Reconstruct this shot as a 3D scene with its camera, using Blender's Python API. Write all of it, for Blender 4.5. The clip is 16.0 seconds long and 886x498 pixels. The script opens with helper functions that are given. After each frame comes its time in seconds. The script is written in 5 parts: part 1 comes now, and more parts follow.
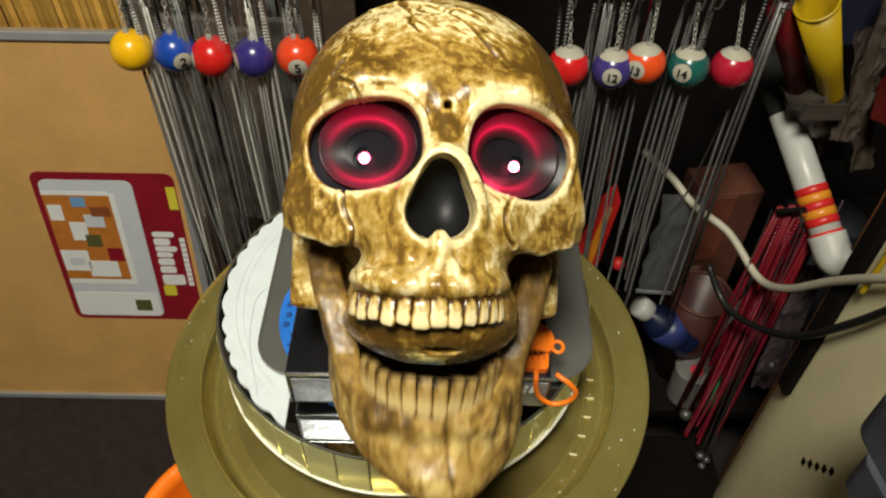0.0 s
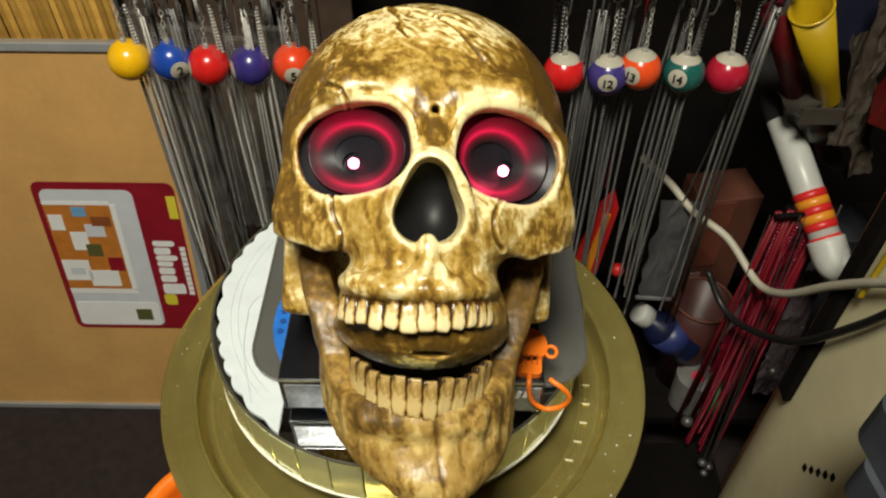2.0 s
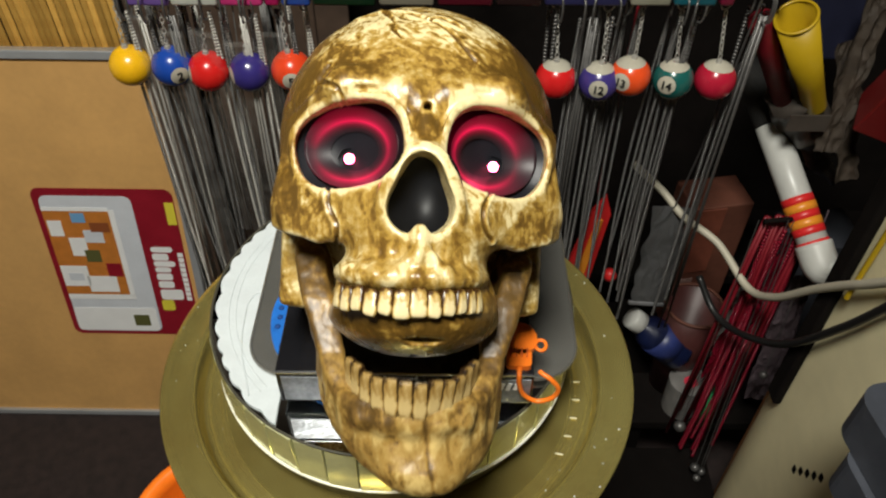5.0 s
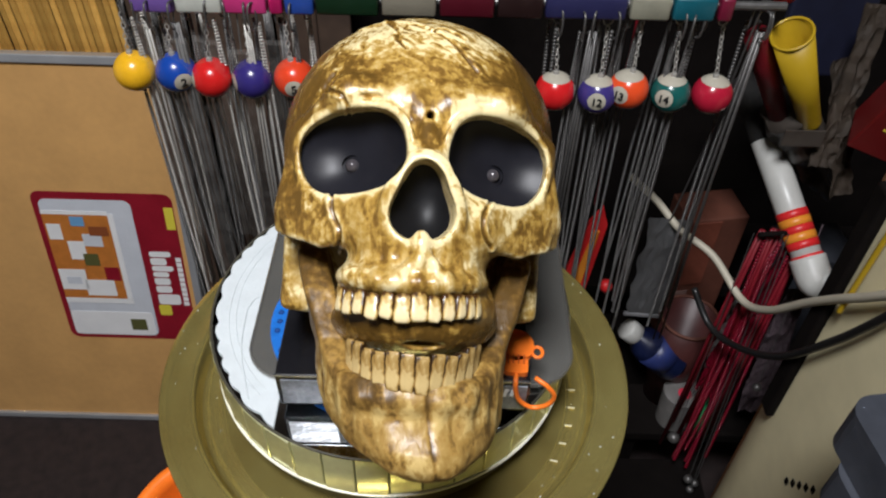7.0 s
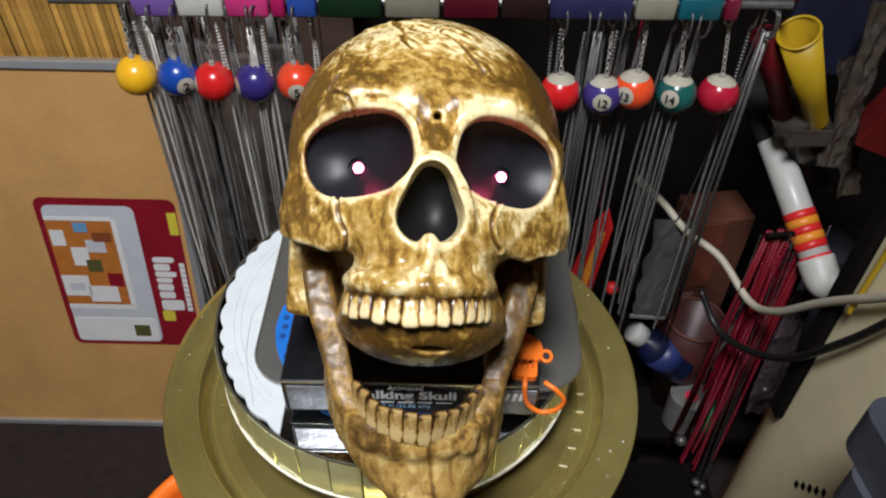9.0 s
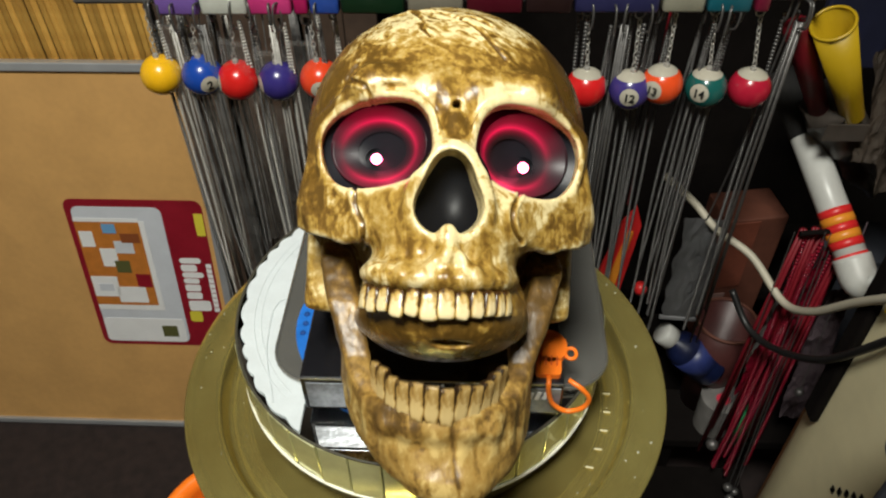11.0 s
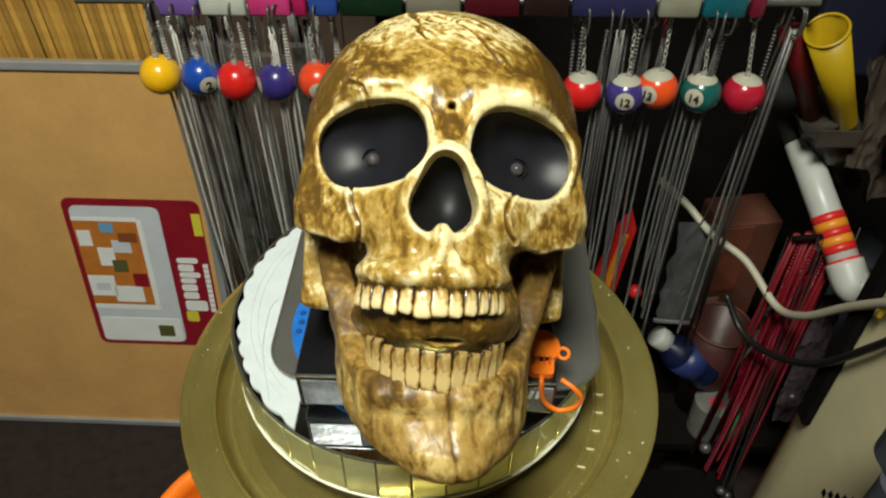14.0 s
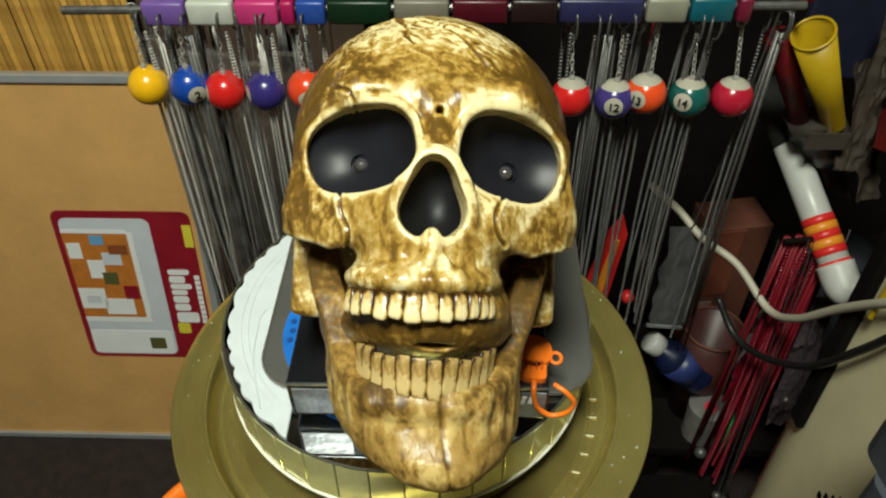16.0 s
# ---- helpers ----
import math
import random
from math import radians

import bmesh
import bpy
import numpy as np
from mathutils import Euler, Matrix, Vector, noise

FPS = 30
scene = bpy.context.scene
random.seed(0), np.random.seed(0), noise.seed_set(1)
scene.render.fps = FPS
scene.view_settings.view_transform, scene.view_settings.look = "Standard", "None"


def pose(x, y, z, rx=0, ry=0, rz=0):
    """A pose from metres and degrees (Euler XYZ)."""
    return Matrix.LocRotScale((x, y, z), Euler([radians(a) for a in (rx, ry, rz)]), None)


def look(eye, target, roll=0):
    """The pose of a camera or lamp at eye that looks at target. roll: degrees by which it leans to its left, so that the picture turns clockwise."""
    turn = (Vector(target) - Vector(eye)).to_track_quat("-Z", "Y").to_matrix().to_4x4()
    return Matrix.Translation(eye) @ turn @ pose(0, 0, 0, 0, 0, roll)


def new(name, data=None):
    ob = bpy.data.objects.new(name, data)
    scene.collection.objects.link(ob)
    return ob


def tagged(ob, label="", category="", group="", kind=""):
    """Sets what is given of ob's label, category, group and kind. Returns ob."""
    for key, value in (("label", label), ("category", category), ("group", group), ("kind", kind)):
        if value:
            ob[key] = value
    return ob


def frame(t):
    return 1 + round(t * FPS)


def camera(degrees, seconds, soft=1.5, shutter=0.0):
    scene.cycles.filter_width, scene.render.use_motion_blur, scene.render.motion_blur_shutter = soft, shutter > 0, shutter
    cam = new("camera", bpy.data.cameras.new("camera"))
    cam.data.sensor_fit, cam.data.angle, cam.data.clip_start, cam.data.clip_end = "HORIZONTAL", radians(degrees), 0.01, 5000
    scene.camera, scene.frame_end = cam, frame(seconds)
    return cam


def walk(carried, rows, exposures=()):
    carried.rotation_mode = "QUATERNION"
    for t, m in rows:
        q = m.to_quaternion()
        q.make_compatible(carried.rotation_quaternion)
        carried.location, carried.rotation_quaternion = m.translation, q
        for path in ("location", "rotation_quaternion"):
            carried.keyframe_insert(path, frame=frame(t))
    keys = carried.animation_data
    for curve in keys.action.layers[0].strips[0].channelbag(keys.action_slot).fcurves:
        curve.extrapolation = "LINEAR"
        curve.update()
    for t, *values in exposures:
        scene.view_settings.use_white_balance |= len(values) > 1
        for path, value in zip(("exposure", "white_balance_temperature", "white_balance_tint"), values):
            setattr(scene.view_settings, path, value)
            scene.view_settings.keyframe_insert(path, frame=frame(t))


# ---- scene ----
cam = camera(60.0, 16.0, soft=2.2, shutter=0.5)
PATH = [
    (0, (0.0240, -0.3118, 0.4417), (0.0223, 0.0306, 0.0773), 0.78),
    (0.5, (0.0267, -0.3105, 0.4416), (0.0237, 0.0322, 0.0776), 0.56),
    (1, (0.0293, -0.3107, 0.4403), (0.0250, 0.0330, 0.0772), 0.44),
    (1.5, (0.0292, -0.3119, 0.4417), (0.0250, 0.0329, 0.0797), 0.14),
    (2, (0.0305, -0.3133, 0.4405), (0.0261, 0.0332, 0.0801), 0.13),
    (2.5, (0.0318, -0.3134, 0.4392), (0.0277, 0.0336, 0.0793), 0.03),
    (3, (0.0318, -0.3147, 0.4406), (0.0279, 0.0328, 0.0811), 0.04),
    (3.5, (0.0318, -0.3145, 0.4432), (0.0284, 0.0335, 0.0842), 0.24),
    (4, (0.0330, -0.3186, 0.4409), (0.0301, 0.0308, 0.0832), 0.35),
    (6.5, (0.0324, -0.3364, 0.4485), (0.0319, 0.0196, 0.0975), 1.17),
    (7, (0.0311, -0.3352, 0.4471), (0.0311, 0.0217, 0.0970), 1.58),
    (7.5, (0.0299, -0.3339, 0.4457), (0.0299, 0.0234, 0.0960), 1.58),
    (8, (0.0299, -0.3341, 0.4431), (0.0297, 0.0239, 0.0941), 0.97),
    (8.5, (0.0286, -0.3327, 0.4443), (0.0281, 0.0252, 0.0952), 1.07),
    (9, (0.0287, -0.3314, 0.4430), (0.0269, 0.0271, 0.0945), 0.95),
    (11.5, (0.0328, -0.3283, 0.4323), (0.0096, 0.0313, 0.0857), -1.44),
    (12, (0.0327, -0.3321, 0.4352), (0.0087, 0.0274, 0.0885), -1.45),
    (12.5, (0.0327, -0.3321, 0.4352), (0.0097, 0.0277, 0.0887), -1.33),
    (13, (0.0326, -0.3334, 0.4340), (0.0109, 0.0270, 0.0881), -1.02),
    (13.5, (0.0339, -0.3335, 0.4340), (0.0132, 0.0276, 0.0887), -0.70),
    (14, (0.0339, -0.3334, 0.4353), (0.0155, 0.0279, 0.0901), -0.47),
    (14.5, (0.0339, -0.3349, 0.4327), (0.0170, 0.0278, 0.0890), -0.66),
    (15, (0.0326, -0.3334, 0.4340), (0.0170, 0.0297, 0.0907), -0.64),
    (15.5, (0.0327, -0.3308, 0.4338), (0.0183, 0.0330, 0.0911), -0.62),
    (16, (0.0353, -0.3336, 0.4327), (0.0214, 0.0320, 0.0919), -0.72),
]
walk(cam, [(t, look(eye, target, roll)) for t, eye, target, roll in PATH],
     [(0, 0.0, 6500, 10), (4.2, 0.0, 6450, 10), (6.3, 0.0, 5650, 20), (9.2, 0.0, 5650, 20), (11.3, 0.0, 6150, 11), (13.0, 0.0, 6200, 7), (16, 0.0, 6100, 2)])

# ---- light: a warm-white ceiling lamp over and behind the viewer, dim room ----
world = bpy.data.worlds.new("room_air")
world.use_nodes = True
scene.world = world
world.node_tree.nodes["Background"].inputs[0].default_value = (0.9, 0.85, 0.75, 1)
world.node_tree.nodes["Background"].inputs[1].default_value = 0.02
lamp_data = bpy.data.lights.new("ceiling_lamp_light", "AREA")
lamp_data.shape, lamp_data.size, lamp_data.energy, lamp_data.color = "DISK", 0.34, 33.0, (0.97, 0.94, 0.79)
lamp = new("ceiling_lamp_light", lamp_data)
lamp.matrix_world = look((-0.10, -0.54, 1.41), (0.0, 0.05, 0.0))
scene.view_settings.exposure = 0.0


# ---- materials ----
def mat(name, color, rough=0.5, metal=0.0, var=0.0, scale=40.0, bump=0.0, bump_scale=None, color2=None, spec=0.5, coat=0.0):
    """A principled material whose colour wanders between two tones at two scales, with a fine bump."""
    m = bpy.data.materials.new(name)
    m.use_nodes = True
    nt = m.node_tree
    b = nt.nodes["Principled BSDF"]
    b.inputs["Base Color"].default_value = (*color, 1)
    b.inputs["Roughness"].default_value = rough
    b.inputs["Metallic"].default_value = metal
    b.inputs["Specular IOR Level"].default_value = spec
    b.inputs["Coat Weight"].default_value = coat
    tc = nt.nodes.new("ShaderNodeTexCoord")
    if var or color2:
        n1 = nt.nodes.new("ShaderNodeTexNoise")
        n1.inputs["Scale"].default_value, n1.inputs["Detail"].default_value = scale, 6
        nt.links.new(tc.outputs["Object"], n1.inputs["Vector"])
        n2 = nt.nodes.new("ShaderNodeTexNoise")
        n2.inputs["Scale"].default_value, n2.inputs["Detail"].default_value = scale * 7, 3
        nt.links.new(tc.outputs["Object"], n2.inputs["Vector"])
        ad = nt.nodes.new("ShaderNodeMath")
        ad.operation = "MULTIPLY_ADD"
        ad.inputs[1].default_value, ad.inputs[2].default_value = 0.35, 0.0
        nt.links.new(n2.outputs["Fac"], ad.inputs[0])
        nt.links.new(n1.outputs["Fac"], ad.inputs[2])
        rp = nt.nodes.new("ShaderNodeValToRGB")
        c2 = color2 or tuple(max(0.0, c * (1 - var)) for c in color)
        rp.color_ramp.elements[0].position, rp.color_ramp.elements[0].color = 0.48, (*c2, 1)
        rp.color_ramp.elements[1].position, rp.color_ramp.elements[1].color = 0.86, (*color, 1)
        nt.links.new(ad.outputs[0], rp.inputs["Fac"])
        nt.links.new(rp.outputs["Color"], b.inputs["Base Color"])
        mr = nt.nodes.new("ShaderNodeMapRange")
        mr.inputs["To Min"].default_value, mr.inputs["To Max"].default_value = max(0.02, rough - 0.1), min(1, rough + 0.1)
        nt.links.new(n1.outputs["Fac"], mr.inputs["Value"])
        nt.links.new(mr.outputs[0], b.inputs["Roughness"])
    if bump:
        nb = nt.nodes.new("ShaderNodeTexNoise")
        nb.inputs["Scale"].default_value, nb.inputs["Detail"].default_value = bump_scale or scale * 4, 5
        nt.links.new(tc.outputs["Object"], nb.inputs["Vector"])
        bp = nt.nodes.new("ShaderNodeBump")
        bp.inputs["Strength"].default_value, bp.inputs["Distance"].default_value = bump, 0.002
        nt.links.new(nb.outputs["Fac"], bp.inputs["Height"])
        nt.links.new(bp.outputs["Normal"], b.inputs["Normal"])
    return m


def glow(name, color, strength):
    m = mat(name, color, 0.3)
    b = m.node_tree.nodes["Principled BSDF"]
    b.inputs["Emission Color"].default_value = (*color, 1)
    b.inputs["Emission Strength"].default_value = strength
    return m


# ---- mesh helpers ----
def mesh_of(name, bm, material, smooth=False):
    me = bpy.data.meshes.new(name)
    bm.to_mesh(me)
    bm.free()
    for x in material if isinstance(material, (list, tuple)) else [material]:
        me.materials.append(x)
    if smooth:
        me.polygons.foreach_set("use_smooth", [True] * len(me.polygons))
    return me


def thing(name, label, category, group="", kind="", at=None):
    ob = tagged(new(name), label, category, group, kind)
    if at is not None:
        ob.matrix_basis = at
    return ob


def part(name, bm, material, parent, label="", smooth=False, at=None):
    ob = new(name, mesh_of(name, bm, material, smooth))
    ob.parent = parent
    if at is not None:
        ob.matrix_basis = at
    if label:
        tagged(ob, label)
    return ob


def solid(name, bm, material, label, category, group="", kind="", smooth=False, at=None):
    ob = tagged(new(name, mesh_of(name, bm, material, smooth)), label, category, group, kind)
    if at is not None:
        ob.matrix_basis = at
    return ob


def box(sx, sy, sz, at=(0, 0, 0), bevel=0.0, bm=None, turn=None, segments=2):
    bm2 = bmesh.new()
    bmesh.ops.create_cube(bm2, size=1.0)
    bmesh.ops.scale(bm2, vec=(sx, sy, sz), verts=bm2.verts)
    if bevel:
        bmesh.ops.bevel(bm2, geom=bm2.edges[:], offset=bevel, segments=segments, affect="EDGES", profile=0.5)
    if turn is not None:
        bmesh.ops.transform(bm2, matrix=turn, verts=bm2.verts)
    bmesh.ops.translate(bm2, vec=at, verts=bm2.verts)
    return merge(bm, bm2)


def merge(bm, bm2):
    if bm is None:
        return bm2
    me = bpy.data.meshes.new("tmp")
    bm2.to_mesh(me)
    bm2.free()
    bm.from_mesh(me)
    bpy.data.meshes.remove(me)
    return bm


def lathe(profile, steps=64, bm=None, at=None, closed=False):
    """Turns a profile of (radius, height) round the z axis."""
    bm2 = bmesh.new()
    rings = []
    for r, z in profile:
        if r < 1e-6:
            rings.append([bm2.verts.new((0, 0, z))])
        else:
            rings.append([bm2.verts.new((r * math.cos(2 * math.pi * i / steps), r * math.sin(2 * math.pi * i / steps), z)) for i in range(steps)])
    pairs = list(zip(rings, rings[1:])) + ([(rings[-1], rings[0])] if closed else [])
    for a, b in pairs:
        for i in range(steps):
            j = (i + 1) % steps
            q = [a[i % len(a)], a[j % len(a)], b[j % len(b)], b[i % len(b)]]
            q = [v for k, v in enumerate(q) if v not in q[:k]]
            if len(q) > 2:
                bm2.faces.new(q)
    bmesh.ops.recalc_face_normals(bm2, faces=bm2.faces)
    if at is not None:
        bmesh.ops.transform(bm2, matrix=at, verts=bm2.verts)
    return merge(bm, bm2)


def smooth_line(points, steps=8):
    """Catmull-Rom through the points."""
    pts = [Vector(p) for p in points]
    pts = [2 * pts[0] - pts[1]] + pts + [2 * pts[-1] - pts[-2]]
    out = []
    for i in range(1, len(pts) - 2):
        a, b, c, d = pts[i - 1:i + 3]
        for k in range(steps):
            t = k / steps
            out.append(0.5 * ((2 * b) + (c - a) * t + (2 * a - 5 * b + 4 * c - d) * t * t + (3 * b - a - 3 * c + d) * t ** 3))
    return out + [pts[-2]]


def tube(points, radius, sides=8, bm=None, closed=False):
    """A tube along points; radius is a number or one for each point."""
    bm2 = bmesh.new()
    pts = [Vector(p) for p in points]
    n = len(pts)
    rad = [radius] * n if isinstance(radius, (int, float)) else [float(r) for r in radius]
    rings, up = [], None
    for i, p in enumerate(pts):
        a = pts[i - 1] if (i or closed) else pts[0]
        b = pts[(i + 1) % n] if (i < n - 1 or closed) else pts[-1]
        d = (b - a).normalized()
        if up is None:
            up = d.orthogonal().normalized()
        up = (up - d * up.dot(d)).normalized()
        side = d.cross(up)
        rings.append([bm2.verts.new(p + rad[i] * (up * math.cos(2 * math.pi * k / sides) + side * math.sin(2 * math.pi * k / sides))) for k in range(sides)])
    for i in range(n if closed else n - 1):
        a, b = rings[i], rings[(i + 1) % n]
        for k in range(sides):
            bm2.faces.new((a[k], a[(k + 1) % sides], b[(k + 1) % sides], b[k]))
    if not closed:
        bm2.faces.new(rings[0][::-1])
        bm2.faces.new(rings[-1])
    bmesh.ops.recalc_face_normals(bm2, faces=bm2.faces)
    return merge(bm, bm2)


def plate(outline, thick, bm=None, at=None):
    """A flat slab: outline of (x, y), from z = 0 up."""
    bm2 = bmesh.new()
    lo = [bm2.verts.new((x, y, 0)) for x, y in outline]
    hi = [bm2.verts.new((x, y, thick)) for x, y in outline]
    bm2.faces.new(lo[::-1])
    bm2.faces.new(hi)
    for i in range(len(lo)):
        j = (i + 1) % len(lo)
        bm2.faces.new((lo[i], lo[j], hi[j], hi[i]))
    bmesh.ops.recalc_face_normals(bm2, faces=bm2.faces)
    if at is not None:
        bmesh.ops.transform(bm2, matrix=at, verts=bm2.verts)
    return merge(bm, bm2)


def round_rect(w, h, r, steps=6, cx=0.0, cy=0.0):
    out = []
    for qx, qy, a0 in ((1, 1, 0), (-1, 1, 90), (-1, -1, 180), (1, -1, 270)):
        for k in range(steps + 1):
            a = radians(a0 + 90 * k / steps)
            out.append((cx + qx * (w / 2 - r) + r * math.cos(a), cy + qy * (h / 2 - r) + r * math.sin(a)))
    return out


# ---- the room ----
M_CARPET = mat("brown_carpet", (0.035, 0.022, 0.02), 0.95, var=0.5, scale=60, bump=0.8, bump_scale=900)
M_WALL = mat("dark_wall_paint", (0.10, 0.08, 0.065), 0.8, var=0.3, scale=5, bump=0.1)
M_CEIL = mat("ceiling_paint", (0.6, 0.57, 0.5), 0.9, var=0.1, scale=4)
FLOOR_Z, WALL_Y = -0.762, 0.47


def setting(name, sx, sy, sz, at, material, label, category):
    return solid(name, box(sx, sy, sz, at), material, label, category, kind="structure")


setting("floor", 3.6, 4.0, 0.06, (0, -0.8, FLOOR_Z - 0.03), M_CARPET, "dark brown short-pile carpet floor", "floor")
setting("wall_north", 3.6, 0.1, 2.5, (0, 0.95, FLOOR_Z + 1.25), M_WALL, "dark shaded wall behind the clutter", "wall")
setting("wall_south", 3.6, 0.1, 2.5, (0, -2.75, FLOOR_Z + 1.25), M_CEIL, "plain painted wall of the room", "wall")
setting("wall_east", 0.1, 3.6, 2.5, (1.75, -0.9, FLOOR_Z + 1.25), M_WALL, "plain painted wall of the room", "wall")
setting("wall_west", 0.1, 3.6, 2.5, (-1.75, -0.9, FLOOR_Z + 1.25), M_CEIL, "plain painted wall of the room", "wall")
setting("ceiling", 3.6, 4.0, 0.06, (0, -0.8, FLOOR_Z + 2.53), M_CEIL, "plain off-white painted ceiling", "ceiling")

# ---- the stand: stool, gold charger plate, mirror-tiled riser, white doily, grey tray, blue mat, black box ----
M_GOLD = mat("gold_plastic", (0.57, 0.48, 0.155), 0.16, 0.75, color2=(0.43, 0.33, 0.095), scale=9, bump=0.05, bump_scale=500)
M_MIRROR = mat("mirror_glass", (0.86, 0.87, 0.85), 0.015, 1.0)
M_TILE = mat("gold_mirror_tile", (0.88, 0.88, 0.50), 0.14, 0.5, var=0.2, scale=30)
M_EDGE = mat("dark_grout", (0.05, 0.045, 0.03), 0.6)
M_WHITE = mat("white_paper", (0.60, 0.645, 0.66), 0.7, var=0.08, scale=60, bump=0.35, bump_scale=120)
M_GREY = mat("grey_smoked_mirror", (0.46, 0.45, 0.41), 0.14, 0.8, var=0.1, scale=20)
M_BLUE = mat("blue_foam", (0.01, 0.16, 0.62), 0.6, var=0.3, scale=80)
M_BLACK = mat("glossy_black_card", (0.010, 0.010, 0.012), 0.16, var=0.4, scale=25, bump=0.05, bump_scale=60)
M_INK = mat("white_print", (0.92, 0.92, 0.92), 0.5)
M_ORANGE = mat("orange_silicone", (0.95, 0.20, 0.01), 0.42, var=0.12, scale=80)
M_STOOL = mat("dark_stool_wood", (0.06, 0.035, 0.02), 0.5, var=0.4, scale=18, bump=0.1)

stool = thing("round_stool", "dark wooden round stool carrying the gold plate", "stool")
part("seat", lathe([(0, -0.045), (0.085, -0.045), (0.09, -0.04), (0.09, -0.021), (0.086, -0.017), (0, -0.017)], 48), M_STOOL, stool, smooth=False)
for k in range(4):
    a = radians(45 + 90 * k)
    part("leg", tube([(0.06 * math.cos(a), 0.06 * math.sin(a), -0.045), (0.085 * math.cos(a), 0.085 * math.sin(a), FLOOR_Z)], 0.012, 10), M_STOOL, stool)

charger = thing("charger_plate", "gold metallic plastic charger plate with a flat rim", "plate")
part("dish", lathe([(0, -0.016), (0.1225, -0.016), (0.1245, -0.0145), (0.1265, -0.016), (0.1300, -0.0165), (0.1375, -0.0160), (0.1395, -0.0135), (0.1408, -0.0015), (0.1425, 0.0010), (0.1460, 0.0), (0.160, 0.0), (0.164, 0.0008), (0.165, 0.0),
      (0.164, -0.0018), (0.1435, -0.003), (0.1415, -0.0150), (0.1385, -0.0178), (0.126, -0.0180), (0, -0.0180)], 128), M_GOLD, charger, smooth=True)
# pale bars painted on for the tiles' reflections in the plate
M_REFLECTION = mat("tile_reflection", (0.95, 0.90, 0.62), 0.25, 0.4)
dash = mesh_of("embossed_dash", box(0.0066, 0.0014, 0.0008, (0, 0, 0), 0.0003, segments=1), M_REFLECTION)
for k in range(5):
    a = radians(-3 - 6.9 * k)
    o = new("embossed_dash", dash)
    o.parent = charger
    o.matrix_basis = pose(0.1268 * math.cos(a), 0.1268 * math.sin(a), -0.0153, rz=math.degrees(a) * 0.35)
random.seed(21)
bm = None
for k in range(70):
    a, rr = random.uniform(0, 2 * math.pi), random.choice((random.uniform(0.144, 0.163), random.uniform(0.124, 0.134)))
    q = random.uniform(0.0003, 0.0008)
    bm = box(q * 1.6, q, q * 0.5, (rr * math.cos(a), rr * math.sin(a), 0.0003 if rr > 0.14 else -0.0158), bm=bm, turn=Matrix.Rotation(random.uniform(0, 3), 4, "Z"))
tagged(part("dust", bm, M_WHITE, charger, "pale flecks"), kind="stuff")

RISER = (-0.003, 0.014, 0.0)
RISER_R, RISER_Z = 0.121, 0.051
riser = thing("mirror_riser", "round mirror-topped riser edged with square gold mirror tiles", "riser", at=pose(*RISER))
part("top", lathe([(0, RISER_Z - 0.004), (RISER_R - 0.0012, RISER_Z - 0.004), (RISER_R - 0.0012, RISER_Z), (0, RISER_Z)], 128), M_MIRROR, riser, "round mirror top")
part("body", lathe([(0, -0.016), (RISER_R - 0.008, -0.016), (RISER_R - 0.003, 0.010), (RISER_R - 0.003, RISER_Z - 0.0042), (0, RISER_Z - 0.0042)], 96), M_EDGE, riser)
# pale ring paints the bright reflection along the tiles' lower edge
part("base_glint", tube([((RISER_R + 0.0008) * math.cos(a), (RISER_R + 0.0008) * math.sin(a), 0.0122) for a in np.linspace(0, 2 * math.pi, 96, endpoint=False)], 0.0011, 8, closed=True), mat("painted_glint", (0.95, 0.93, 0.78), 0.3, 0.15), riser, smooth=True)
part("top_edge", tube([((RISER_R - 0.0002) * math.cos(a), (RISER_R - 0.0002) * math.sin(a), RISER_Z + 0.0002) for a in np.linspace(0, 2 * math.pi, 96, endpoint=False)], 0.0009, 8, closed=True), M_EDGE, riser, "thin dark edge of the mirror", smooth=True)
tile_n = 38
tile_w = 2 * math.pi * RISER_R / tile_n
tile_me = mesh_of("tile", box(tile_w - 0.0010, 0.003, RISER_Z - 0.014, (0, 0, 0), 0.0004, segments=1), M_TILE)
random.seed(7)
for k in range(tile_n):
    a = 2 * math.pi * (k + 0.3) / tile_n
    o = new("tile", tile_me)
    o.parent = riser
    o.matrix_basis = pose((RISER_R - 0.001) * math.cos(a), (RISER_R - 0.001) * math.sin(a), (RISER_Z + 0.013) / 2, rx=random.uniform(-2, 2), rz=math.degrees(a) + 90 + random.uniform(-2, 2))

BOX_L, BOX_R, BOX_F, BOX_D, BOX_Z0, BOX_Z1 = -0.0635, 0.0835, -0.075, 0.185, 0.0580, 0.0874
product_box = thing("product_box", "glossy black product box with white lettering lying flat", "box")
part("carton", box(BOX_R - BOX_L, BOX_D, BOX_Z1 - BOX_Z0, ((BOX_L + BOX_R) / 2, BOX_F + BOX_D / 2, (BOX_Z0 + BOX_Z1) / 2), 0.0012), M_BLACK, product_box)
